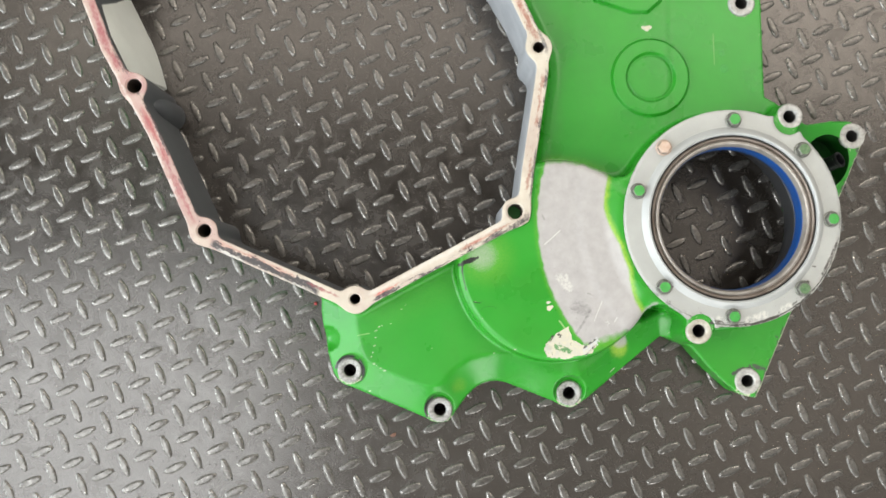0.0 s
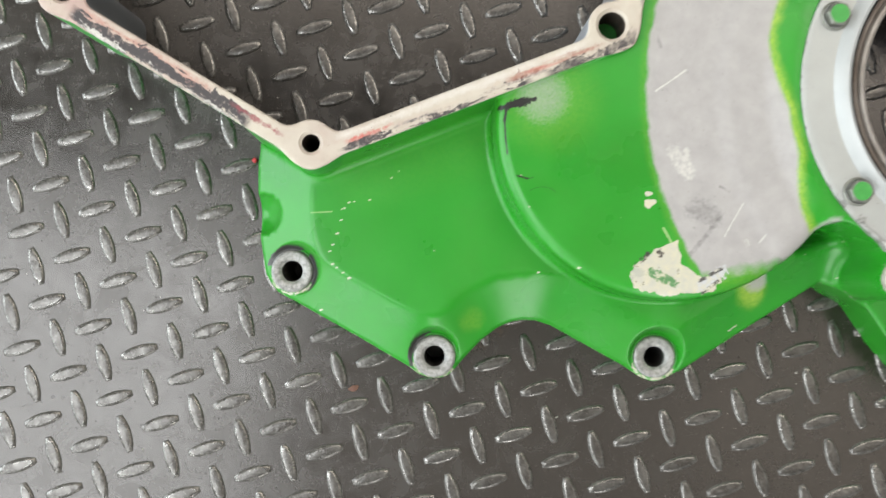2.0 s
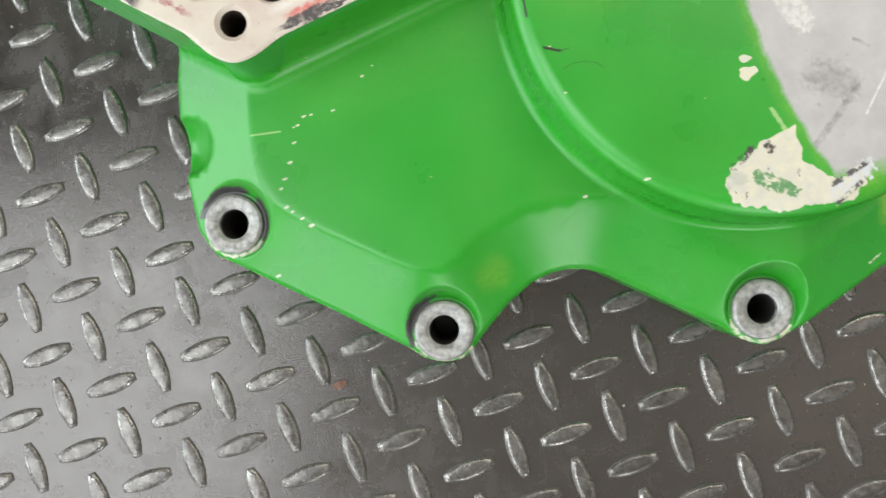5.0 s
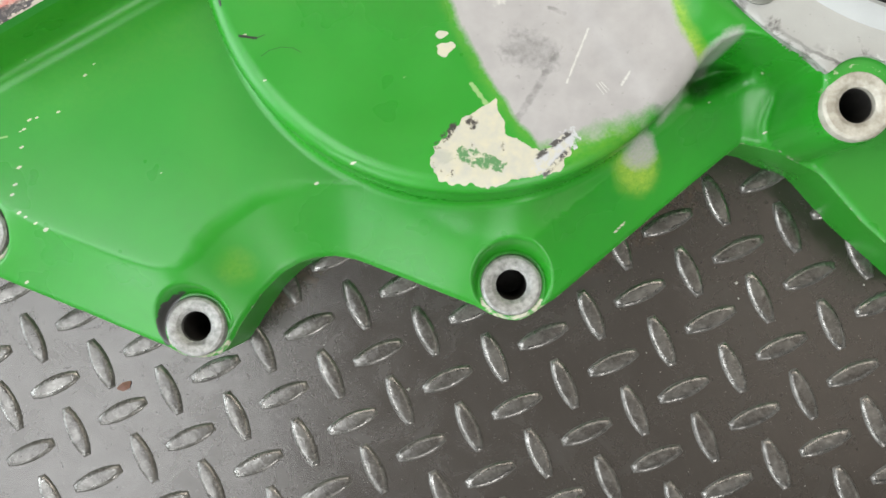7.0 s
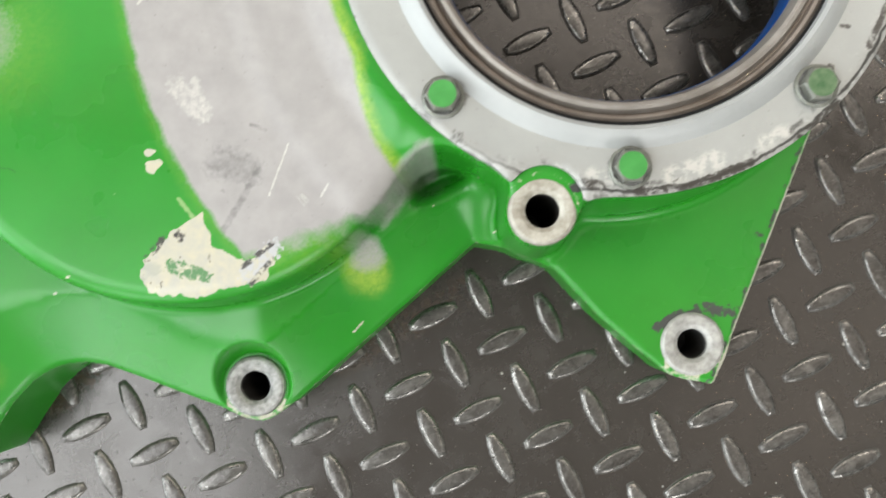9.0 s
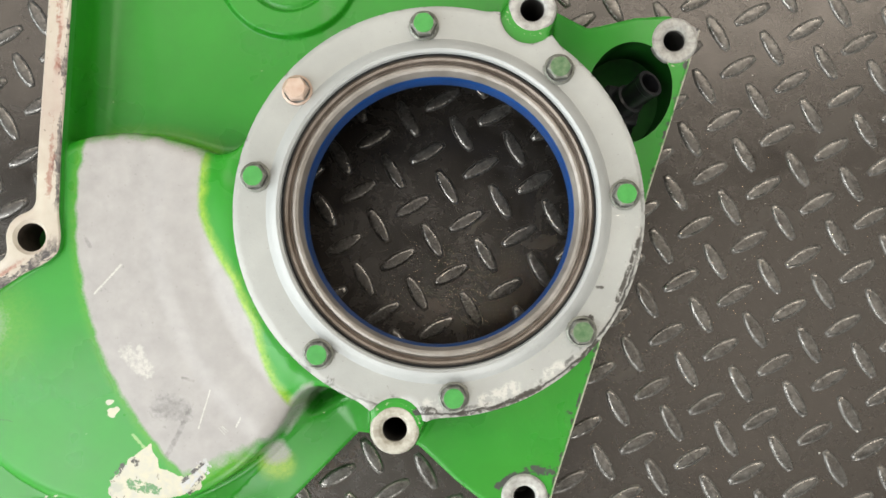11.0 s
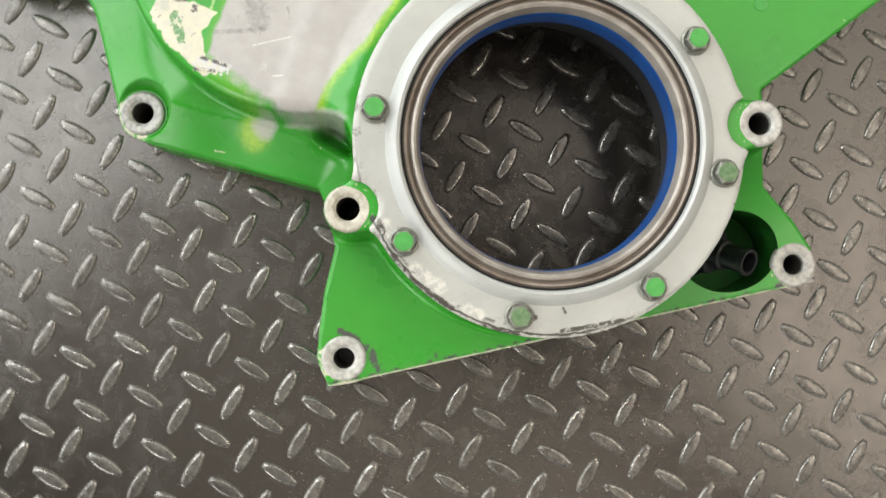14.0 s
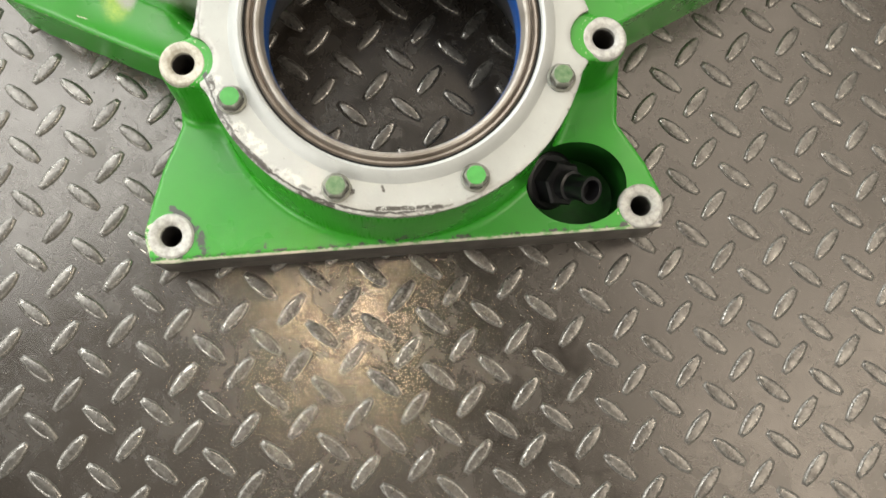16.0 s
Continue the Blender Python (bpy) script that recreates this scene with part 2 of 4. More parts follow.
def make_gasket_face():
    """Machined flange face, cream with red sealant smears and dark oil stains."""
    n = Nodes("gasket_face")
    wear = n.attr("wear")
    split = n.add("ShaderNodeSeparateColor")
    n.put(split.inputs[0], wear.outputs["Color"])
    run = n.add("ShaderNodeCombineXYZ")
    n.put(run.inputs[0], split.outputs[0])
    n.put(run.inputs[1], split.outputs[1])
    run = run.outputs[0]
    away, clear = n.math("ABSOLUTE", split.outputs[1]), split.outputs[2]
    streak = n.noise(60, 5, 0.65, 0.3, run, (0.45, 3.0, 1))
    base = n.mix(n.ramp(n.noise(70, 4), 0.3, 0.7), (0.40, 0.34, 0.275), (0.49, 0.45, 0.37))
    base = n.mix(n.ramp(n.noise(9, 2, 0.5, 0.0, run), 0.45, 0.62, 0, 0.25), base, (0.30, 0.19, 0.18))
    spot = n.add("ShaderNodeSeparateXYZ")
    n.put(spot.inputs[0], n.coords)
    base = n.mix(n.math("MULTIPLY", n.ramp(spot.outputs[0], -0.12, -0.24, 0, 0.75), n.ramp(n.noise(45, 3, 0.6, 0.0, run), 0.35, 0.6, 0.4, 1.0)), base, (0.30, 0.135, 0.135))
    near = n.ramp(away, 0.0042, 0.0010)
    patch = n.ramp(n.noise(11, 2, 0.5, 0.0, run), 0.50, 0.60, 0.05, 0.6)
    col = n.mix(n.math("MULTIPLY", n.math("MULTIPLY", n.ramp(streak, 0.48, 0.58, 0, 0.85), near), n.math("MULTIPLY", clear, patch)), base, (0.42, 0.050, 0.036))
    length, across = split.outputs[0], split.outputs[1]
    oil = n.noise(90, 5, 0.7, 0.4, run, (0.5, 1.6, 1))

    grain = n.noise(420, 4, 0.7, 0.3)

    def stretch(a, b, middle, half, soft, reach):
        """A ragged stripe along the rim from a to b, a given way off its centre line."""
        ends = n.math("MULTIPLY", n.ramp(length, a, a + 0.006), n.ramp(length, b, b - 0.006))
        off = n.math("ABSOLUTE", n.math("SUBTRACT", across, middle))
        off = n.math("ADD", off, n.math("ADD", n.ramp(oil, 0.25, 0.75, reach, -reach), n.ramp(grain, 0.3, 0.7, 0.0012, -0.0012)))
        return n.math("MULTIPLY", ends, n.ramp(off, half + soft, half - soft))

    blot = n.ramp(n.noise(230, 5, 0.7, 0.4), 0.34, 0.56, 0.35, 1.0)
    crimson, rust, grey, dark, white = (0.23, 0.048, 0.056), (0.24, 0.075, 0.045), (0.20, 0.175, 0.165), (0.040, 0.033, 0.034), (0.52, 0.49, 0.44)
    for a, b, middle, half, soft, reach, tint, strength in (
            (0.000, 0.072, -0.0005, 0.0026, 0.0012, 0.0030, crimson, 0.80), (0.108, 0.225, -0.0006, 0.0018, 0.0010, 0.0034, crimson, 0.70),
            (0.000, 0.232, 0.0046, 0.0006, 0.0005, 0.0030, white, 0.70), (0.105, 0.230, -0.0048, 0.0006, 0.0004, 0.0036, dark, 0.90),
            (0.020, 0.150, -0.0050, 0.0002, 0.0004, 0.0034, dark, 0.80),
            (0.250, 0.330, -0.0020, 0.0012, 0.0010, 0.0022, (0.36, 0.16, 0.12), 0.80), (0.246, 0.354, 0.0022, 0.0034, 0.0003, 0.0066, dark, 1.6),
            (0.246, 0.350, 0.0044, 0.0006, 0.0003, 0.0038, white, 0.90), (0.338, 0.372, -0.0008, 0.0007, 0.0006, 0.0016, crimson, 0.85),
            (0.404, 0.432, 0.0003, 0.0010, 0.0005, 0.0016, (0.42, 0.05, 0.04), 0.85), (0.425, 0.520, 0.0022, 0.0005, 0.0005, 0.0018, grey, 0.80),
            (0.400, 0.505, 0.0040, 0.0009, 0.0003, 0.0042, dark, 1.2), (0.400, 0.540, -0.0030, 0.0014, 0.0010, 0.0016, white, 0.80),
            (0.490, 0.545, 0.0000, 0.0008, 0.0006, 0.0024, rust, 0.70), (0.510, 0.560, 0.0038, 0.0016, 0.0004, 0.0040, dark, 1.0),
            (0.570, 0.690, 0.0046, 0.0010, 0.0004, 0.0036, dark, 0.90), (0.575, 0.620, 0.0010, 0.0004, 0.0006, 0.0030, rust, 0.70),
            (0.635, 0.685, 0.0008, 0.0010, 0.0006, 0.0028, rust, 0.80), (0.712, 0.760, 0.0002, 0.0024, 0.0008, 0.0036, rust, 0.80),
            (0.700, 0.760, 0.0048, 0.0006, 0.0004, 0.0030, dark, 0.85)):
        col = n.mix(n.math("MINIMUM", n.math("MULTIPLY", n.math("MULTIPLY", stretch(a, b, middle, half, soft, reach), strength), blot), 1.0), col, tint)
    col = n.mix(n.ramp(n.noise(420, 3, 0.6), 0.68, 0.73, 0, 0.8), col, (0.08, 0.06, 0.055))
    bump = n.bump(n.noise(700, 4), 0.15, 0.0004)
    return n.done(col, n.ramp(streak, 0.3, 0.7, 0.42, 0.6), 0.0, bump)


def make_cast(name, a, b, rough, metal=0.0, scale=60, specular=0.5):
    n = Nodes(name)
    grain, fine = n.noise(scale, 5, 0.6), n.noise(scale * 12, 4)
    col = n.mix(n.ramp(grain, 0.3, 0.72), a, b)
    return n.done(col, n.ramp(grain, 0.3, 0.7, rough - 0.06, rough + 0.08), metal, n.bump(fine, 0.25, 0.0005), specular)


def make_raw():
    """Inner rim wall with light painted in: dark on the shaded side, pale opposite."""
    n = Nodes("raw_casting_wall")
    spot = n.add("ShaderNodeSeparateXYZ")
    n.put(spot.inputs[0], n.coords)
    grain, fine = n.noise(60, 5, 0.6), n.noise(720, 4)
    shade_side = n.mix(n.ramp(grain, 0.3, 0.72), (0.070, 0.075, 0.080), (0.115, 0.122, 0.128))
    # here bare is the same wall in its lit tone
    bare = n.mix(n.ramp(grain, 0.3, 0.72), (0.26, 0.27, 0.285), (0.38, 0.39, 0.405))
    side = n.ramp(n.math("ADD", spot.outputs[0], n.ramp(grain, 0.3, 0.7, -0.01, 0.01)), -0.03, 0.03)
    return n.done(n.mix(side, shade_side, bare), n.ramp(grain, 0.3, 0.7, 0.42, 0.56), 0.0, n.bump(fine, 0.25, 0.0005))


# black streaks, pale scuffs and grime on the retainer, in plan: from, to, half width
STREAKS = [((0.3346, -0.0257), (0.3423, -0.0107), 0.0007), ((0.3431, -0.0085), (0.3477, 0.0017), 0.0006), ((0.2569, -0.0704), (0.2735, -0.0701), 0.0011), ((0.2755, -0.0693), (0.2945, -0.0627), 0.0011),
           ((0.3108, -0.0546), (0.3237, -0.0445), 0.0010), ((0.3180, -0.0329), (0.3219, -0.0328), 0.0011), ((0.3259, -0.0188), (0.3284, -0.0191), 0.0004), ((0.2400, -0.0670), (0.2470, -0.0690), 0.0012)]
SCUFFS = [((0.2683, -0.0660), (0.2827, -0.0615), 0.0026), ((0.2990, -0.0560), (0.3060, -0.0530), 0.0016), ((0.2420, -0.0640), (0.2520, -0.0672), 0.0014)]


def make_retainer():
    """Silver-white painted steel with oil stains where the attribute "wear" says so."""
    n = Nodes("worn_silver_paint")
    split = n.add("ShaderNodeSeparateColor")
    n.put(split.inputs[0], n.attr("wear").outputs["Color"])
    grain, fine = n.noise(40, 5, 0.6), n.noise(700, 4, 0.65)
    col = n.mix(n.ramp(grain, 0.3, 0.72), (0.305, 0.308, 0.290), (0.355, 0.358, 0.337))
    col = n.mix(n.ramp(split.outputs[1], 0.0, 0.42, 0, 0.4), col, (0.30, 0.28, 0.25))
    col = n.mix(n.ramp(n.math("ADD", split.outputs[1], n.ramp(n.noise(260, 5, 0.7), 0.25, 0.75, -0.35, 0.35)), 0.46, 0.56, 0, 0.8), col, (0.52, 0.51, 0.48))
    col = n.mix(n.ramp(n.math("ADD", split.outputs[0], n.ramp(n.noise(170, 5, 0.7, 0.4), 0.25, 0.75, -0.38, 0.38)), 0.40, 0.62, 0, 0.88), col, (0.06, 0.053, 0.045))
    col = n.mix(n.ramp(n.noise(900, 2, 0.5), 0.72, 0.76, 0, 0.6), col, (0.12, 0.11, 0.10))
    # oily scuffed arcs close to the lower edge
    flat = n.add("ShaderNodeVectorMath", operation="MULTIPLY")
    n.put(flat.inputs[0], n.coords)
    flat.inputs[1].default_value = (1, 1, 0)
    off = n.add("ShaderNodeVectorMath", operation="SUBTRACT")
    n.put(off.inputs[0], flat.outputs[0])
    off.inputs[1].default_value = (RING[0], RING[1], 0)
    reach = n.add("ShaderNodeVectorMath", operation="LENGTH")
    n.put(reach.inputs[0], off.outputs[0])
    towards = n.add("ShaderNodeVectorMath", operation="DOT_PRODUCT")
    n.put(towards.inputs[0], off.outputs[0])
    towards.inputs[1].default_value = (4.7, -8.7, 0)
    lower = n.ramp(towards.outputs["Value"], 0.30, 0.75)
    ragged = n.ramp(n.noise(150, 4, 0.65), 0.3, 0.7, -0.0007, 0.0007)
    for r, w, breaks, strength in ((0.0948, 0.00045, 0.36, 0.95), (0.0928, 0.0007, 0.54, 0.75), (0.0905, 0.0005, 0.60, 0.4)):
        gap = n.math("ABSOLUTE", n.math("SUBTRACT", n.math("ADD", reach.outputs["Value"], ragged), r))
        arc = n.math("MULTIPLY", n.ramp(gap, w * 1.6, w * 0.7, 0, strength), n.ramp(n.noise(60 + 2000 * w, 3, 0.6, 0.0, None, (1 + r, 1, 1)), breaks, breaks + 0.05))
        col = n.mix(n.math("MULTIPLY", arc, lower), col, (0.035, 0.032, 0.028))
    scuff = n.math("MULTIPLY", n.ramp(n.noise(230, 4, 0.7, 0.6), 0.56, 0.62), n.ramp(reach.outputs["Value"], 0.088, 0.094))
    col = n.mix(n.math("MULTIPLY", scuff, n.ramp(lower, 0, 1, 0.05, 0.45)), col, (0.50, 0.49, 0.46))
    for a, b, w in SCUFFS:
        col = n.mix(n.math("MULTIPLY", n.mark(a, b, w, 0.0016), n.ramp(n.noise(300, 5, 0.7), 0.44, 0.54, 0.0, 0.9)), col, (0.50, 0.485, 0.445))
    for a, b, w in STREAKS:
        col = n.mix(n.math("MULTIPLY", n.mark(a, b, w, 0.0006), n.ramp(n.noise(240, 5, 0.7, 0.5), 0.38, 0.50, 0.0, 0.95)), col, (0.040, 0.034, 0.028))
    return n.done(col, n.ramp(grain, 0.3, 0.7, 0.3, 0.42), 0.1, n.bump(fine, 0.2, 0.0004))


# brown rust stains on the plate in plan: from, to, half width
RUST = [((0.0180, -0.1420), (0.0360, -0.1290), 0.003), ((0.1450, -0.1300), (0.2000, -0.1000), 0.003)]


def make_tread(name, lug=None):
    """Dark tread plate: dull coating, scuffed paler on high spots, with dust and oil stains."""
    n = Nodes(name)
    geo = n.add("ShaderNodeNewGeometry").outputs["Position"]
    info = n.add("ShaderNodeObjectInfo").outputs["Random"]
    broad, mid, fine = n.noise(3.2, 5, 0.6, 0.6, geo), n.noise(26, 5, 0.6, 0.3, geo), n.noise(420, 4, 0.65, 0.0, geo)
    col = n.mix(n.ramp(broad, 0.3, 0.7), (0.0125, 0.0098, 0.0075), (0.019, 0.0157, 0.0128))
    col = n.mix(n.ramp(mid, 0.45, 0.8, 0, 0.6), col, (0.026, 0.023, 0.019))
    smudge = n.noise(60, 6, 0.7, 1.2, geo)
    col = n.mix(n.ramp(smudge, 0.52, 0.75, 0, 0.55), col, (0.033, 0.030, 0.027))
    col = n.mix(n.ramp(smudge, 0.42, 0.25, 0, 0.5), col, (0.010, 0.009, 0.008))
    col = n.mix(n.ramp(fine, 0.62, 0.8, 0, 0.35), col, (0.075, 0.07, 0.062))
    rough = n.math("ADD", n.ramp(mid, 0.3, 0.75, 0.15, 0.30), n.ramp(smudge, 0.35, 0.7, -0.03, 0.10))
    pits = n.ramp(n.noise(300, 3, 0.6, 0.2, geo), 0.64, 0.70, 0, 0.40)
    col = n.mix(pits, col, (0.008, 0.007, 0.006))
    rough = n.math("ADD", rough, n.math("MULTIPLY", pits, 0.25))
    metal = 0.0
    if not lug:
        for a, b, w in RUST:
            col = n.mix(n.math("MULTIPLY", n.mark(a, b, w, 0.006), n.ramp(n.noise(110, 5, 0.7, 0.4), 0.42, 0.62, 0, 0.75)), col, (0.060, 0.036, 0.020))
    if lug:
        worn = n.noise(170, 5, 0.7, 0.3, geo)
        steel = n.mix(n.ramp(n.noise(190, 4, 0.55, 0.6, geo), 0.35, 0.68), (0.105, 0.099, 0.091), (0.235, 0.225, 0.208))
        fleck = n.ramp(n.noise(620, 4, 0.7, 0.2, geo), 0.50, 0.62)
        steel = n.mix(n.math("MULTIPLY", fleck, 0.5), steel, (0.36, 0.35, 0.33))
        bare = n.ramp(n.math("ADD", worn, n.ramp(info, 0, 1, -0.08, 0.08)), 0.36, 0.62, *lug)
        col = n.mix(bare, col, steel)
        rough = n.ramp(worn, 0.35, 0.7, 0.30, 0.18)
        metal = n.math("MULTIPLY", bare, 0.85)
    speck = n.noise(1500, 2, 0.5, 0.0, geo)
    col = n.mix(n.ramp(speck, 0.70, 0.76, 0, 0.7), col, (0.35, 0.34, 0.32))
    n.bsdf.inputs["Specular Tint"].default_value = (1.0, 0.945, 0.905, 1)
    return n.done(col, rough, metal, n.bump(n.math("ADD", n.math("MULTIPLY", fine, 0.35 if lug else 1.0), n.math("MULTIPLY", n.noise(260, 3, 0.5, 0.4, geo), 1.0 if lug else 0.2)), 0.32 if lug else 0.07, 0.0006), 0.75)


PAINT = make_paint()
FACE = make_gasket_face()
ENAMEL = make_cast("green_enamel", (0.026, 0.225, 0.030), (0.034, 0.262, 0.038), 0.42, 0.0, 40)
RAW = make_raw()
PRIMER = make_cast("pale_primer", (0.74, 0.75, 0.69), (0.82, 0.83, 0.77), 0.5, 0.0, 30)
SCUFFED = make_cast("scuffed_machined_metal", (0.14, 0.137, 0.130), (0.40, 0.392, 0.370), 0.38, 0.3, 420)
BARE = make_cast("machined_metal", (0.23, 0.222, 0.205), (0.47, 0.458, 0.43), 0.42, 0.2, 330)
CREAMY = make_cast("yellowed_machined_metal", (0.25, 0.228, 0.178), (0.50, 0.475, 0.41), 0.42, 0.15, 300)
RETAINER = make_cast("silver_painted_steel", (0.33, 0.337, 0.328), (0.385, 0.390, 0.378), 0.40, 0.1, 40)
WORN_RETAINER = make_retainer()
SEAL = make_cast("brown_seal_metal", (0.13, 0.098, 0.075), (0.25, 0.21, 0.178), 0.42, 0.3, 70)
SEAL_PALE = make_cast("pale_seal_metal", (0.20, 0.175, 0.150), (0.34, 0.31, 0.28), 0.36, 0.3, 70)
BLUE = make_cast("blue_rubber", (0.003, 0.042, 0.17), (0.004, 0.056, 0.22), 0.42)
BORE_WALL = make_cast("dark_cast_bore", (0.022, 0.023, 0.025), (0.045, 0.046, 0.050), 0.45, 0.0, 60, 0.4)
HOLE = make_cast("dark_hole_metal", (0.030, 0.028, 0.026), (0.070, 0.066, 0.060), 0.40, 0.3, 200)
RUSTY = make_cast("rusty_hole_wall", (0.018, 0.014, 0.011), (0.075, 0.055, 0.040), 0.7, 0.0, 260)
BORE = make_cast("black_bore", (0.010, 0.010, 0.010), (0.018, 0.018, 0.018), 0.75, 0.0, 60, 0.15)
BLACK = make_cast("black_plastic", (0.004, 0.004, 0.005), (0.008, 0.008, 0.009), 0.36, 0.0, 60, 0.35)
# Pocket green, darkened to put the recess's shade into the colour.
POCKET = make_cast("pocket_shade_green", (0.004, 0.032, 0.005), (0.008, 0.105, 0.010), 0.6, 0.0, 60, 0.2)
BOLT = make_cast("zinc_bolt", (0.13, 0.135, 0.115), (0.25, 0.25, 0.215), 0.38, 0.5, 260)
BOLT_PAINT = make_cast("green_bolt_paint", (0.022, 0.21, 0.028), (0.045, 0.29, 0.05), 0.4, 0.0, 200)
WORN_PAINT = make_cast("worn_bolt_paint", (0.030, 0.10, 0.030), (0.13, 0.19, 0.10), 0.45, 0.1, 420)
COPPER = make_cast("copper_bolt", (0.40, 0.27, 0.20), (0.52, 0.41, 0.34), 0.45, 0.3, 200)
TREAD, LUG, LUG_TOP = make_tread("tread_plate"), make_tread("tread_lug_flank", (0.45, 0.95)), make_tread("tread_lug_top", (0.05, 0.55))
# Lug feet: matte, with the plate's reflected grey put into their colour.
LUG_FOOT = make_cast("matte_lug_foot", (0.050, 0.046, 0.041), (0.120, 0.112, 0.102), 0.65, 0.0, 150, 0.25)
GRIT = make_cast("pale_grit", (0.30, 0.28, 0.25), (0.50, 0.48, 0.44), 0.7, 0.0, 300)
RED = make_cast("red_plastic", (0.45, 0.03, 0.04), (0.55, 0.04, 0.05), 0.4, 0.0, 300)
LEAF = make_cast("brown_leaf", (0.10, 0.045, 0.03), (0.16, 0.075, 0.05), 0.7, 0.0, 500)
PLASTER = make_cast("workshop_wall", (0.50, 0.50, 0.48), (0.58, 0.58, 0.56), 0.8, 0.0, 3)
# Unseen ceiling, kept dark to dim its reflection in the plate.
CEILING = make_cast("workshop_ceiling", (0.085, 0.084, 0.080), (0.11, 0.108, 0.104), 0.85, 0.0, 3)


# ---- building helpers ----
def link_mesh(name, verts, faces, mats, parent=None, label="", smooth=30, face_mats=None):
    me = bpy.data.meshes.new(name)
    me.from_pydata(verts, [], faces)
    for m in mats:
        me.materials.append(m)
    if face_mats is not None:
        me.polygons.foreach_set("material_index", face_mats)
    me.polygons.foreach_set("use_smooth", [True] * len(me.polygons))
    me.set_sharp_from_angle(angle=radians(smooth))
    me.update()
    ob = new(name, me)
    if parent:
        ob.parent = parent
    if label:
        tagged(ob, label)
    return ob


def part(name, bm, material, parent, label="", smooth=30):
    bmesh.ops.recalc_face_normals(bm, faces=bm.faces)
    me = bpy.data.meshes.new(name)
    bm.to_mesh(me)
    bm.free()
    me.materials.append(material)
    me.polygons.foreach_set("use_smooth", [True] * len(me.polygons))
    me.set_sharp_from_angle(angle=radians(smooth))
    ob = new(name, me)
    if parent:
        ob.parent = parent
    return tagged(ob, label) if label else ob


def lathe(profile, centre=(0, 0, 0), steps=64, closed=False):
    """A turned bmesh from (radius, height) pairs."""
    bm = bmesh.new()
    rings = []
    for r, z in profile:
        if r < 1e-6:
            rings.append([bm.verts.new((centre[0], centre[1], centre[2] + z))])
            continue
        rings.append([bm.verts.new((centre[0] + r * math.cos(a), centre[1] + r * math.sin(a), centre[2] + z))
                      for a in (2 * math.pi * k / steps for k in range(steps))])
    pairs = list(zip(rings, rings[1:]))
    if closed:
        pairs.append((rings[-1], rings[0]))
    for a, b in pairs:
        for k in range(steps):
            q = [a[k % len(a)], a[(k + 1) % len(a)] if len(a) > 1 else None, b[(k + 1) % len(b)] if len(b) > 1 else b[0], b[k % len(b)] if len(b) > 1 else None]
            q = [v for v in q if v is not None]
            if len(q) > 2:
                bm.faces.new(q)
    return bm


def box(bm, lo, hi):
    bmesh.ops.create_cube(bm, size=1.0, matrix=Matrix.LocRotScale([(a + b) / 2 for a, b in zip(lo, hi)], None, [b - a for a, b in zip(lo, hi)]))
    return bm


def poly_sdf(poly, p):
    """Signed distance of the points p (n, 2) to a closed polygon, negative inside."""
    poly = np.asarray(poly, float)
    best, inside = np.full(len(p), 1e9), np.zeros(len(p), bool)
    for a, b in zip(poly, np.roll(poly, -1, 0)):
        ab, ap = b - a, p - a
        k = np.clip((ap @ ab) / (ab @ ab), 0, 1)
        best = np.minimum(best, ((ap - k[:, None] * ab) ** 2).sum(1))
        cross = (a[1] > p[:, 1]) != (b[1] > p[:, 1])
        with np.errstate(divide="ignore", invalid="ignore"):
            inside ^= cross & (p[:, 0] < (b[0] - a[0]) * (p[:, 1] - a[1]) / (b[1] - a[1]) + a[0])
    return np.where(inside, -1, 1) * np.sqrt(best)


def path_distance(line, p):
    """Distance of points to an open line."""
    line = np.asarray(line, float)
    best = np.full(len(p), 1e9)
    for a, b in zip(line, line[1:]):
        ab, ap = b - a, p - a
        k = np.clip((ap @ ab) / (ab @ ab), 0, 1)
        best = np.minimum(best, ((ap - k[:, None] * ab) ** 2).sum(1))
    return np.sqrt(best)


def far(c, p):
    return np.hypot(p[:, 0] - c[0], p[:, 1] - c[1])


def smin(a, b, k):
    h = np.clip(0.5 + 0.5 * (b - a) / k, 0, 1)
    return b * (1 - h) + a * h - k * h * (1 - h)


def smax(a, b, k):
    return -smin(-a, -b, k)


def step(a, b, x):
    t = np.clip((x - a) / (b - a), 0, 1)
    return t * t * (3 - 2 * t)


def wobble(p, scale, amount, seed=0.0):
    return amount * np.array([noise.noise((x * scale, y * scale, seed)) for x, y in p])


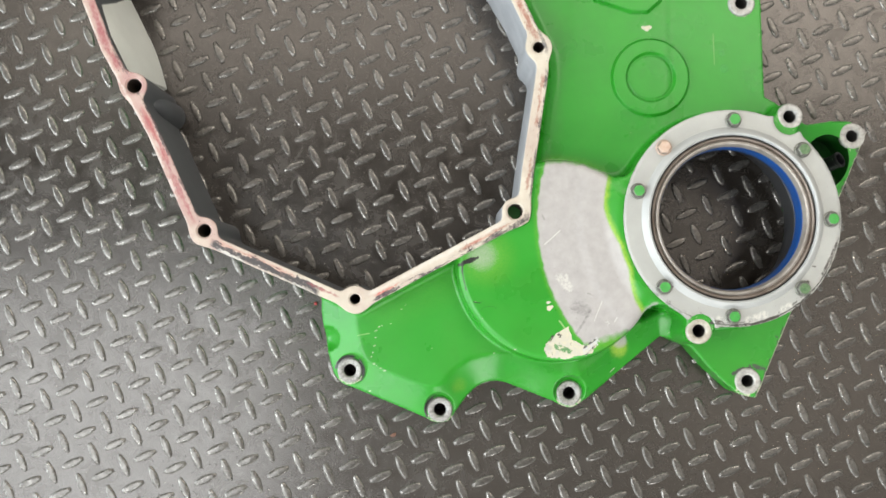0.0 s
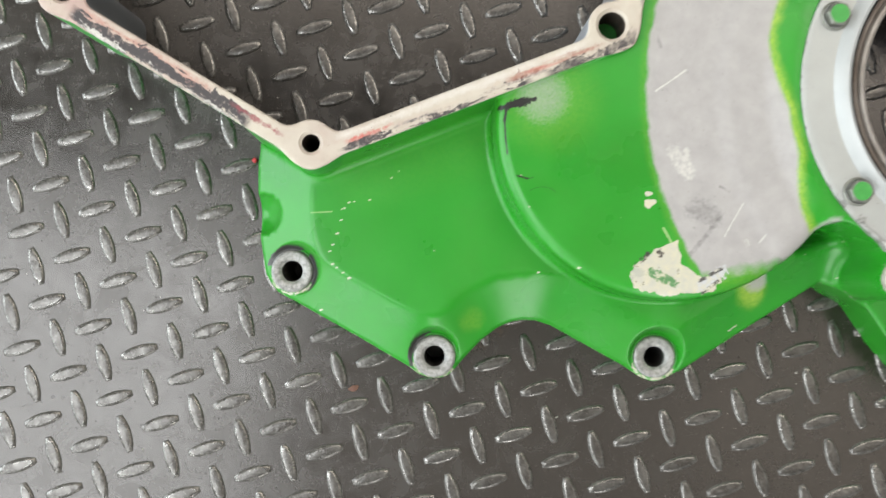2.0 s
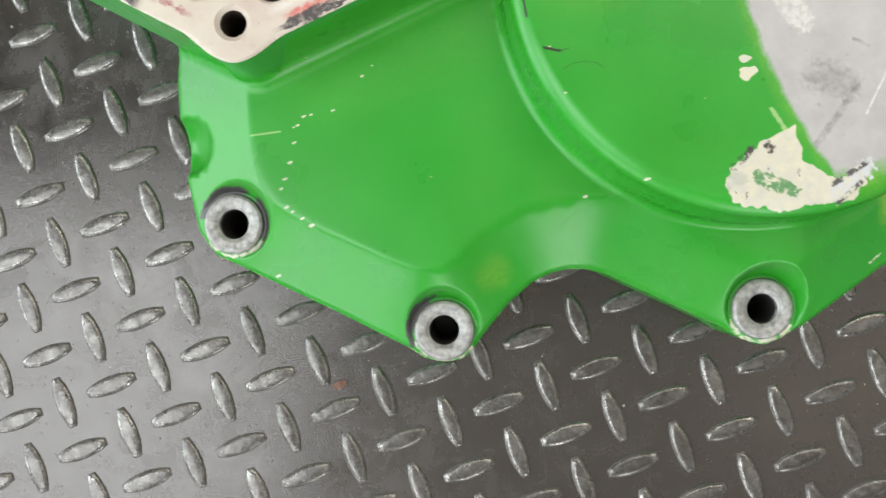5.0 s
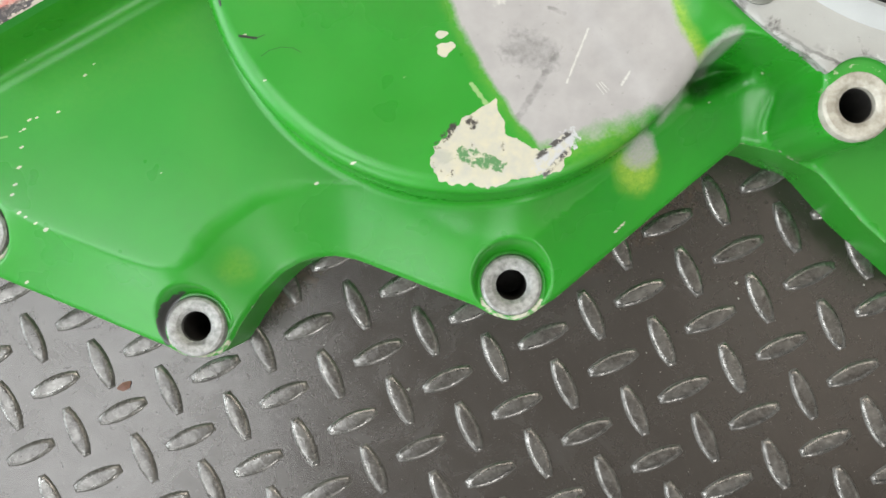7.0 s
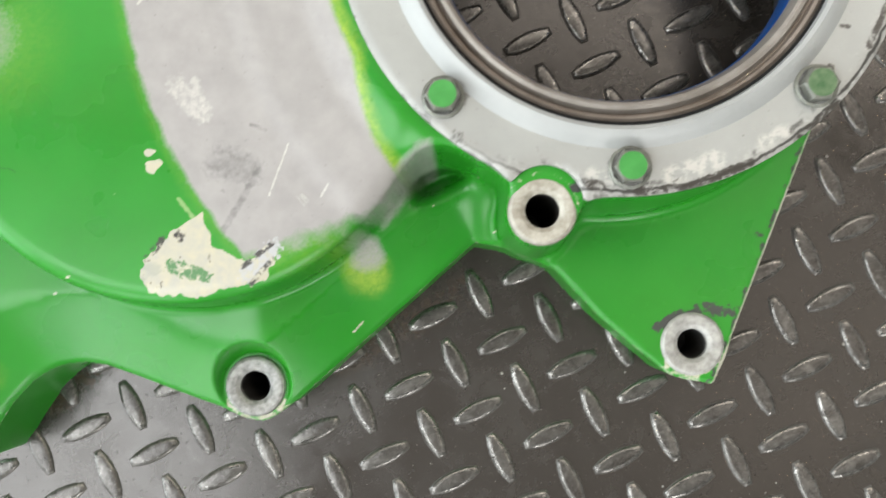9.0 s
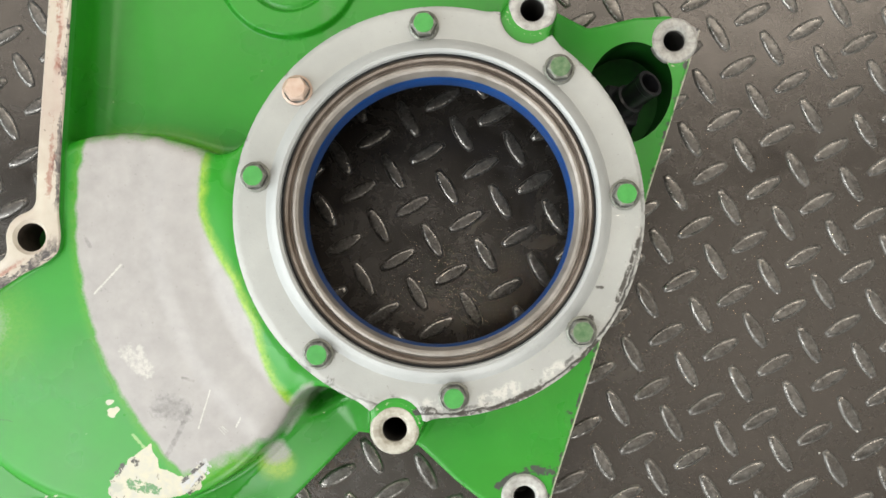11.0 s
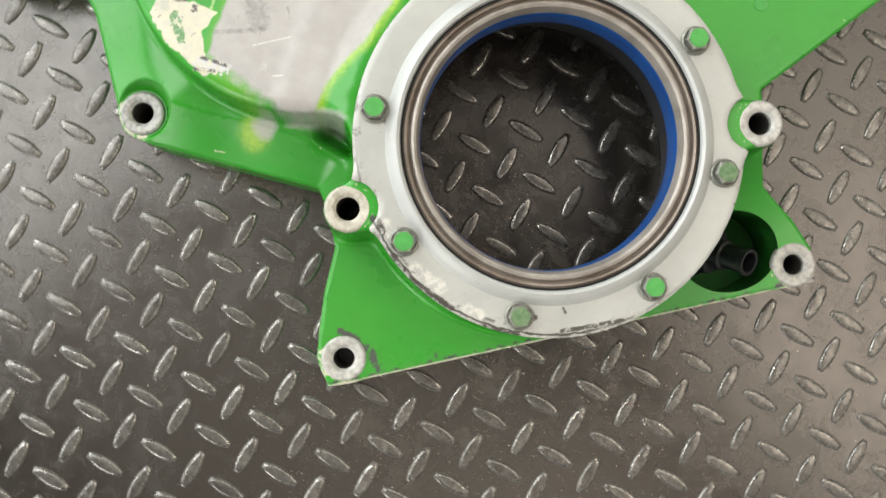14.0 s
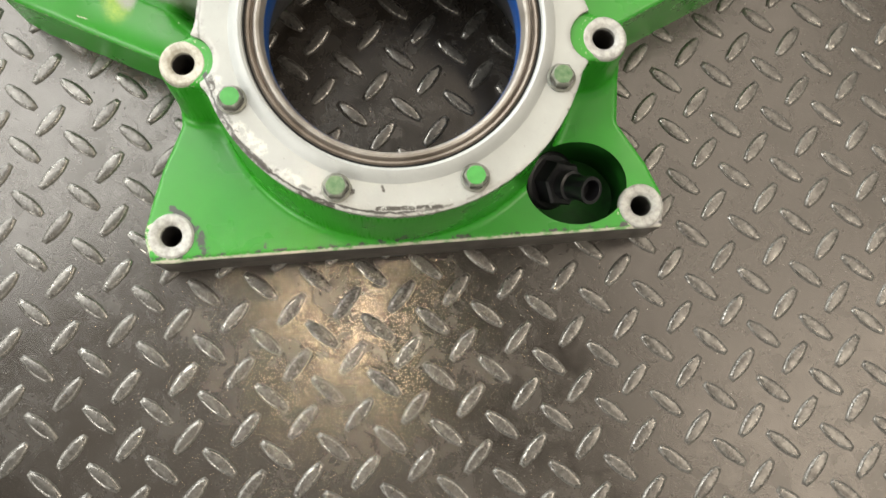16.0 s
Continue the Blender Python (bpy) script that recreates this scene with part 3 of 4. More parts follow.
def contours(field, lo, hi, cell):
    """Closed outlines of field(points) = 0 within a box, by marching squares."""
    xs, ys = np.arange(lo[0], hi[0] + cell, cell), np.arange(lo[1], hi[1] + cell, cell)
    gx, gy = np.meshgrid(xs, ys, indexing="ij")
    v = field(np.c_[gx.ravel(), gy.ravel()]).reshape(gx.shape)
    v = np.where(np.abs(v) < 1e-9, 1e-9, v)
    neg = v < 0
    busy = np.zeros((len(xs) - 1, len(ys) - 1), bool)
    corners = [neg[:-1, :-1], neg[1:, :-1], neg[1:, 1:], neg[:-1, 1:]]
    total = sum(c.astype(int) for c in corners)
    busy = (total > 0) & (total < 4)
    links, place = {}, {}

    def cross(i0, j0, i1, j1):
        key = (min((i0, j0), (i1, j1)), max((i0, j0), (i1, j1)))
        if key not in place:
            k = v[i0, j0] / (v[i0, j0] - v[i1, j1])
            place[key] = (xs[i0] + k * (xs[i1] - xs[i0]), ys[j0] + k * (ys[j1] - ys[j0]))
        return key

    for i, j in zip(*np.nonzero(busy)):
        ring = [(i, j), (i + 1, j), (i + 1, j + 1), (i, j + 1)]
        hits = [(cross(*a, *b), neg[a]) for a, b in zip(ring, ring[1:] + ring[:1]) if neg[a] != neg[b]]
        order = list(range(0, len(hits), 2)) if hits[0][1] else list(range(1, len(hits), 2))
        for n in order:
            links[hits[n][0]] = hits[(n + 1) % len(hits)][0]
    loops = []
    while links:
        start, nxt = links.popitem()
        loop = [place[start]]
        while nxt != start and nxt in links:
            loop.append(place[nxt])
            nxt = links.pop(nxt)
        if len(loop) > 5:
            q = np.array(loop)
            keep = [0]
            for n in range(1, len(q)):
                if np.hypot(*(q[n] - q[keep[-1]])) > cell * 0.55:
                    keep.append(n)
            loops.append(q[keep])
    return loops


def fill(field, loops, points):
    """Triangles that fill the outlines, with the given points inside."""
    from mathutils import geometry
    verts, edges = [], []
    for loop in loops:
        n = len(verts)
        verts += [Vector(p) for p in loop]
        edges += [(n + k, n + (k + 1) % len(loop)) for k in range(len(loop))]
    rim = len(verts)
    verts += [Vector(p) for p in points]
    vs, es, fs, *_ = geometry.delaunay_2d_cdt(verts, edges, [], 0, 1e-7)
    vs = np.array([tuple(v) for v in vs])
    tri = np.array([f for f in fs if len(f) == 3])
    inside = field(vs[tri].mean(1)) < 0
    return vs, tri[inside]


def grid_points(lo, hi, cell):
    xs, ys = np.arange(lo[0], hi[0], cell), np.arange(lo[1], hi[1], cell)
    gx, gy = np.meshgrid(xs, ys)
    gx[1::2] += cell / 2
    return np.c_[gx.ravel(), gy.ravel()]


def shell(name, field, loops, points, top, bottom, mats, wall_mat, parent, colour=None, label="", smooth=35, shaded=False):
    """A solid with the outlines' plan: a top surface from top(points), side walls down to bottom. wall_mat(loop) gives a wall's material."""
    vs, tri = fill(field, loops, points)
    z = top(vs)
    verts = [tuple(v) for v in np.c_[vs, z]]
    faces, fm = [tuple(int(k) for k in t) for t in tri], [0] * len(tri)
    loops = [loop for loop in loops if len(loop) > 8]
    at = {tuple(np.round(v, 6)): n for n, v in enumerate(vs)}
    for loop in loops:
        tops = [at.get(tuple(np.round(p, 6))) for p in loop]
        if None in tops:
            tops = [int(np.argmin(((vs - p) ** 2).sum(1))) for p in loop]
        m = wall_mat(loop)
        above = tops
        for low in (0.0016, None):
            b = len(verts)
            for k, p in zip(tops, loop):
                verts.append((p[0], p[1], bottom if low is None else max(verts[k][2] - low, bottom + 0.0002)))
            below = range(b, b + len(loop))
            for k in range(len(loop)):
                k2 = (k + 1) % len(loop)
                faces.append((above[k], below[k], below[k2], above[k2]))
                fm.append(m)
            above = below
    ob = link_mesh(name, verts, faces, mats, parent, label, smooth, fm)
    if colour is not None:
        spots = np.array(verts)
        data = colour(spots[:, :2], spots[:, 2])
        layer = ob.data.color_attributes.new("wear", "FLOAT_COLOR", "POINT")
        layer.data.foreach_set("color", data.astype(np.float32).ravel())
    if shaded:
        # normals of the top from its slope, of the sides from their faces
        e = 0.0008
        slope = np.c_[top(vs + (e, 0)) - top(vs - (e, 0)), top(vs + (0, e)) - top(vs - (0, e))] / (2 * e)
        up = np.c_[-slope, np.ones(len(vs))]
        up /= np.linalg.norm(up, axis=1)[:, None]
        side = [v.normal.copy() for v in ob.data.vertices]
        normals = []
        for n, face in enumerate(ob.data.polygons):
            for k in face.vertices:
                normals.append(tuple(up[k]) if n < len(tri) else (tuple(side[k]) if k >= len(vs) else tuple(face.normal)))
        ob.data.normals_split_custom_set(normals)
    return ob


# ---- workshop room ----
ROOM_LO, ROOM_HI, ROOM_TOP = (-3.0, -3.0), (3.0, 3.0), 3.2


def build_room():
    t = 0.2
    (x0, y0), (x1, y1) = ROOM_LO, ROOM_HI
    for name, lo, hi in (("wall_north", (x0 - t, y1, -0.1), (x1 + t, y1 + t, ROOM_TOP)), 
                         ("wall_east", (x1, y0, -0.1), (x1 + t, y1, ROOM_TOP))):
        tagged(part(name, box(bmesh.new(), lo, hi), PLASTER, None), "plain pale plastered workshop wall", "wall", "", "structure")
    bm = bmesh.new()
    edges = [x0 - t, -2.8, -0.9, 0.5, 1.4, x1 + t]
    for k, (a, b) in enumerate(zip(edges, edges[1:])):
        if k % 2 == 0:
            box(bm, (a, y0 - t, -0.1), (b, y0, ROOM_TOP))
        else:
            box(bm, (a, y0 - t, -0.1), (b, y0, 0.55))
            box(bm, (a, y0 - t, 2.15), (b, y0, ROOM_TOP))
    tagged(part("wall_south", bm, PLASTER, None), "plain pale workshop wall with two open windows", "wall", "", "structure")
    bm = bmesh.new()
    box(bm, (x0 - t, y0, -0.1), (x0, -1.8, ROOM_TOP))
    box(bm, (x0 - t, 0.9, -0.1), (x0, y1, ROOM_TOP))
    box(bm, (x0 - t, -1.8, 2.55), (x0, 0.9, ROOM_TOP))
    tagged(part("wall_west", bm, PLASTER, None), "plain pale workshop wall with an open doorway", "wall", "", "structure")
    tagged(part("ceiling", box(bmesh.new(), (x0 - t, y0 - t, ROOM_TOP + 0.003), (x1 + t, y1 + t, ROOM_TOP + 0.2)), CEILING, None), "plain dark grey workshop ceiling, out of view", "ceiling", "", "structure")


build_room()

# ---- tread plate floor ----
PITCH, TREAD_TURN, TREAD_AT = 0.0317, radians(-21.2), (-0.1008, -0.1885)
STEP_A = Vector((math.cos(TREAD_TURN), math.sin(TREAD_TURN))) * PITCH
STEP_B = Vector((-math.sin(TREAD_TURN), math.cos(TREAD_TURN))) * PITCH


def lug_shape(length=0.0240, width=0.0088, height=0.00135, blunt=0.0019):
    """One raised lens-shaped lug with square-cut ends, steep flanks and a rounded shoulder."""
    rings = []
    for inset, z in ((0.0002, -0.0002), (0.0004, 0.0002), (0.0007, height * 0.50), (0.0014, height * 0.86), (0.0022, height)):
        ring = []
        half, w = length / 2 - inset * 1.5, width / 2 - inset
        for side in (1, -1):
            for k in range(7):
                s = -1 + 2 * k / 6
                end = max(blunt - inset * 0.6, 0.0005)
                ring.append((-s * half * side, side * (end + (w - end) * (1 - s * s) ** 0.9), z))
        rings.append(ring)
    verts = [v for r in rings for v in r]
    n = len(rings[0])
    faces = [(a * n + k, a * n + (k + 1) % n, (a + 1) * n + (k + 1) % n, (a + 1) * n + k) for a in range(len(rings) - 1) for k in range(n)]
    faces.append(tuple(range((len(rings) - 1) * n, len(rings) * n)))
    return verts, faces


def build_floor():
    (x0, y0), (x1, y1) = ROOM_LO, ROOM_HI
    floor = part("floor", box(bmesh.new(), (x0, y0, -0.1), (x1, y1, 0.0)), TREAD, None)
    tagged(floor, "worn dark grey steel tread plate with raised lugs", "floor", "", "structure")
    verts, faces = lug_shape()
    tops = [2] * 28 + [0] * (len(faces) - 29) + [1]
    one = link_mesh("tread_lug", verts, faces, [LUG, LUG_TOP, LUG_FOOT], floor, "", 40, tops)
    spots = []
    for i in range(-70, 71):
        for j in range(-70, 71):
            for half, turn in ((0.0, 45), (0.5, -45)):
                at = Vector(TREAD_AT) + STEP_A * (i + half) + STEP_B * (j + half)
                if abs(at.x - 0.08) < 1.05 and abs(at.y - 0.02) < 0.85:
                    spots.append((at, TREAD_TURN + math.pi / 2 + radians(turn)))
    near = [s for s in spots if -0.10 < s[0].x < 0.47 and -0.24 < s[0].y < -0.03]
    near = sorted(near, key=lambda s: (s[0] - Vector((0.18, -0.17))).length)[:300]
    picked = {id(s) for s in near}
    for n, s in enumerate(near):
        ob = one if n == 0 else new("tread_lug", one.data)
        ob.parent = floor
        ob.matrix_basis = pose(s[0].x, s[0].y, 0, 0, 0, math.degrees(s[1]))
    vs, fs = [], []
    base = np.array(verts)
    for s in spots:
        if id(s) in picked:
            continue
        c, d = math.cos(s[1]), math.sin(s[1])
        n = len(vs)
        vs += [(s[0].x + c * x - d * y, s[0].y + d * x + c * y, z) for x, y, z in base]
        fs += [tuple(n + k for k in f) for f in faces]
    rest = link_mesh("tread_lugs", vs, fs, [LUG, LUG_TOP, LUG_FOOT], floor, "", 40, tops * (len(fs) // len(tops)))
    tagged(rest, "rows of raised lens-shaped lugs", "", "", "stuff")


# ---- the cover ----
DOME, DOME_R, DOME_OUT = (0.1015, -0.0125), 0.0868, 0.0902
LOW_BOSSES = [(-0.0876, -0.1130), (-0.0038, -0.1497), (0.1165, -0.1349)]
TALL_BOSSES = [(0.2256, -0.0755), (0.3100, 0.1153)]
FOOT_BOSSES = [(0.2857, -0.1252), (0.3898, 0.1064), (0.2785, 0.2275)]
LOW_Z, TALL_Z, FOOT_Z, RIM_Z, RING_Z, DOME_Z = 0.0455, 0.0915, 0.0390, 0.092, 0.0935, 0.088
OVAL = (0.3625, 0.0809)

OUTLINE = [(-0.0500, 0.0000), (-0.1150, -0.0345), (-0.1150, -0.0572), (-0.1107, -0.0886), (-0.1031, -0.1165), (-0.0949, -0.1253),
           (-0.0465, -0.1449), (-0.0110, -0.1605), (0.0035, -0.1600), (0.0120, -0.1500), (0.0206, -0.1380), (0.0292, -0.1295), (0.0360, -0.1257), (0.0424, -0.1238), (0.0500, -0.1234), (0.0579, -0.1250), (0.1079, -0.1450), (0.1190, -0.1481), (0.1328, -0.1406),
           (0.2030, -0.0826), (0.2163, -0.0854), (0.2337, -0.0939), (0.2505, -0.1133), (0.2653, -0.1271), (0.2765, -0.1363), (0.2935, -0.1413),
           (0.4051, 0.1117), (0.3884, 0.1205), (0.3702, 0.1207), (0.3438, 0.1159), (0.3225, 0.1265), (0.2990, 0.1400), (0.2975, 0.2300),
           (0.2940, 0.2500), (0.2700, 0.3100), (0.0300, 0.3500), (-0.0500, 0.2500), (0.0000, 0.1000)]
RIM_LINE = [(-0.3174, 0.2223), (-0.3002, 0.1788), (-0.2583, 0.1037), (-0.2368, 0.0557), (-0.2160, 0.0098), (-0.0775, -0.0518), (0.0705, 0.0265), (0.0755, 0.0680), (0.0835, 0.1200), (0.0893, 0.1580), (0.0885, 0.1760),
            (0.0675, 0.2212), (0.0200, 0.3050), (-0.0900, 0.3520), (-0.2450, 0.3560), (-0.3150, 0.2930)]
RIM_HOLES = [(-0.2756, 0.1446), (-0.2120, 0.0149), (-0.0785, -0.0462), (0.0637, 0.0310), (0.0858, 0.1785), (-0.2000, 0.3500), (0.0150, 0.3060)]
RIM_HOLE_R = (0.0066, 0.0060, 0.0046, 0.0068, 0.0050, 0.0056, 0.0056)
PANEL = [(-0.0820, -0.0590), (-0.0780, -0.0870), (-0.0720, -0.1040), (-0.0540, -0.1120), (-0.0130, -0.1280), (-0.0050, -0.1260), (0.0070, -0.1120), (0.0140, -0.1070), (0.0220, -0.1020), (0.0310, -0.0990), (0.0430, -0.0970), (0.0510, -0.0960), (0.0590, -0.0970), (0.0710, -0.1000), (0.0840, -0.1040), (0.1120, -0.1200), (0.1300, -0.1000), (0.1000, -0.0400), (0.0500, 0.0300), (-0.0750, -0.0320)]


def rounded(line, times=2):
    """A closed line with its corners cut again and again."""
    for _ in range(times):
        line = [((a[0] * k + b[0] * (4 - k)) / 4, (a[1] * k + b[1] * (4 - k)) / 4) for a, b in zip(line, line[1:] + line[:1]) for k in (3, 1)]
    return line


PANEL = rounded(PANEL)
UPPER = [(0.0900, 0.0500), (0.1700, 0.0500), (0.2000, 0.1000), (0.2561, 0.1150), (0.3100, 0.1300), (0.3100, 0.3000), (0.0500, 0.3300)]


def cover_outline(p):
    d = np.minimum(poly_sdf(OUTLINE, p), poly_sdf(RIM_LINE, p) - 0.0048)
    for c in LOW_BOSSES + TALL_BOSSES + FOOT_BOSSES[:1]:
        d = smin(d, far(c, p) - 0.0128, 0.004)
    d = smin(d, far(FOOT_BOSSES[2], p) - 0.0125, 0.006)
    return d


def oval(p):
    q = p - np.array(OVAL)
    a = radians(62)
    u, v = q @ np.array((math.cos(a), math.sin(a))), q @ np.array((-math.sin(a), math.cos(a)))
    return (np.hypot(u / 0.0278, v / 0.0226) - 1) * 0.022


def pad_field(p):
    return poly_sdf([(0.1420, 0.2305), (0.1755, 0.2190), (0.1900, 0.2190), (0.2025, 0.2300), (0.2025, 0.2900), (0.1420, 0.2900)], p)


def casting_field(p):
    d = np.maximum(cover_outline(p), -poly_sdf(RIM_LINE, p))
    d = np.maximum(d, 0.0815 - far(RING, p))
    d = np.maximum(d, -oval(p))
    for c in LOW_BOSSES + TALL_BOSSES + FOOT_BOSSES:
        d = np.maximum(d, 0.0090 - far(c, p))
    d = np.maximum(d, -0.122 - p[:, 0])
    for c, r in zip(RIM_HOLES, RIM_HOLE_R):
        d = np.maximum(d, r + 0.0022 - far(c, p))
    return d


def raised(p):
    """Outline of the high ground: the dome, the ring and the tall bosses, run together."""
    d = smin(far(DOME, p) - DOME_OUT, far(RING, p) - 0.0968, 0.022)
    for c in TALL_BOSSES:
        d = smin(d, far(c, p) - 0.0124, 0.010)
    return d


def cove(d, r):
    """Extra height of a round inner corner at the distance d from a wall."""
    k = r - np.minimum(np.maximum(d, 0), r)
    return r - np.sqrt(np.maximum(r * r - k * k, 0))


def casting_top(p):
    edge = np.maximum(-cover_outline(p), 0)
    flange = np.full(len(p), 0.0378)
    past = sum(poly_sdf(PANEL, p + (0.0055 * math.cos(a), 0.0055 * math.sin(a))) for a in np.arange(8) * math.pi / 4) / 8
    past = 0.5 * (past + np.sqrt(past * past + (0.0009 + 0.0070 * step(0.060, 0.100, p[:, 0])) ** 2))
    panel = np.maximum(0.0592 - 0.58 * past, 0.030)
    strip = 0.026 + (0.0115 + np.minimum(0.003 + 0.72 * edge, 0.0195)) * step(0.235, 0.205, p[:, 0]) * step(0.075, 0.125, p[:, 0])
    upper = np.maximum(0.060 - 0.40 * np.maximum(poly_sdf(UPPER, p), 0), 0.02)
    base = smax(smax(flange, panel, 0.003), smax(strip, upper, 0.010), 0.011)
    rd, rr = far(DOME, p), far(RING, p)
    d = raised(p)
    out = poly_sdf(RIM_LINE, p) - 0.0052
    bend = 0.0030 + 0.0016 * step(0.150, 0.185, p[:, 0])
    base = base + np.maximum(cove(d - 0.0015, bend), cove(out - 0.0015, 0.0062 + 0.0078 * step(0.05, 0.09, p[:, 1])))
    base = base - 0.016 * np.exp(-(path_distance([(0.1850, -0.0590), (0.1960, -0.0545)], p) / 0.0060) ** 2)
    top = DOME_Z + 0.0033 * step(0.114, 0.099, rr)
    top = top + 0.0007 * step(0.1400, 0.1300, rr) * step(DOME_R + 0.002, DOME_R - 0.006, rd)
    soft = step(0.102, 0.116, rr) * step(0.0135, 0.019, np.min([far(c, p) for c in TALL_BOSSES], axis=0))
    drop, wide = 0.0022 + 0.0036 * soft, 0.0022 + 0.0048 * soft
    k = 1 - np.clip(-d / wide, 0, 1)
    crown = top - drop + drop * np.sqrt(np.maximum(1 - k * k, 0))
    z = smax(base, np.where(d <= 0, crown, top - drop - (top - drop - 0.030) * np.clip(d / 0.0020, 0, 1)), 0.0020)
    side = np.clip(out / 0.0034, 0, 1)
    z = smax(z, (RIM_Z - 0.0012) * (1 - side) + 0.030 * side, 0.003)
    for c in RIM_HOLES[:5]:
        side = step(0.0118, 0.0150, far(c, p))
        z = smax(z, (RIM_Z - 0.0012) * (1 - side) + 0.030 * side, 0.003)
    z = np.where(rr > 0.112, np.minimum(z, RIM_Z - 0.0006), z)
    # round plug boss and raised pad
    rp = far((0.1925, 0.1574), p)
    z += 0.0036 * (1 - step(0.0348, 0.0366, rp)) - 0.0032 * (1 - step(0.0214, 0.0234, rp)) + 0.0008 * (1 - step(0.0196, 0.0210, rp))
    z += 0.005 * (1 - step(-0.0005, 0.0018, pad_field(p)))
    # seats cut round the bosses
    for c in LOW_BOSSES:
        z = smin(z, LOW_Z - 0.0022 + 3.2 * np.maximum(far(c, p) - 0.0132, 0), 0.0022)
    # scoop at the edge
    scoop = far((-0.1085, -0.0835), p)
    z -= 0.011 * (1 - step(0.0095, 0.0125, scoop)) * step(0.0135, 0.0, scoop) ** 0.5
    # rounded outer edge
    z -= 0.0022 * (1 - np.sqrt(np.clip(1 - (1 - np.clip(edge / 0.0022, 0, 1)) ** 2, 0, 1)))
    return z


CHIP = [(0.0891, -0.0924), (0.0899, -0.0877), (0.0952, -0.0810), (0.1051, -0.0742), (0.1109, -0.0709), (0.1117, -0.0768), (0.1143, -0.0838), (0.1203, -0.0859),
        (0.1265, -0.0890), (0.1322, -0.0828), (0.1359, -0.0854), (0.1308, -0.0958), (0.1189, -0.0971), (0.1079, -0.1003), (0.1005, -0.0992), (0.0912, -0.0980)]
SMALL_CHIPS = [(-0.0385, -0.0561, 0.0008), (-0.0486, -0.0692, 0.0009), (-0.0595, -0.0720, 0.0009), (-0.0568, -0.0712, 0.0007), (-0.0616, -0.0754, 0.0008), (-0.0630, -0.0762, 0.0007), (-0.0625, -0.0819, 0.0009),
               (-0.0637, -0.0893, 0.0011), (-0.0652, -0.0955, 0.0010), (-0.0664, -0.0992, 0.0010), (-0.0641, -0.1059, 0.0011), (-0.0618, -0.1075, 0.0008), (-0.0580, -0.1098, 0.0009), (-0.0545, -0.1122, 0.0013),
               (-0.0350, -0.0520, 0.0006), (-0.0710, -0.0520, 0.0008), (-0.0110, -0.0920, 0.0005), (0.0931, -0.0499, 0.0016), (0.0939, -0.0549, 0.0024), (0.0630, -0.0915, 0.0014),
               (0.0344, -0.0639, 0.0008), (0.0277, -0.0491, 0.0010), (0.0460, -0.0965, 0.0010), (-0.0690, -0.1322, 0.0012), (0.1556, -0.1152, 0.0009), (0.1568, -0.1140, 0.0007), (0.1580, -0.1128, 0.0008),
               (0.1588, -0.1118, 0.0005), (0.1880, -0.0690, 0.0006), (0.2108, -0.0792, 0.0008), (0.2152, -0.0776, 0.0005)]


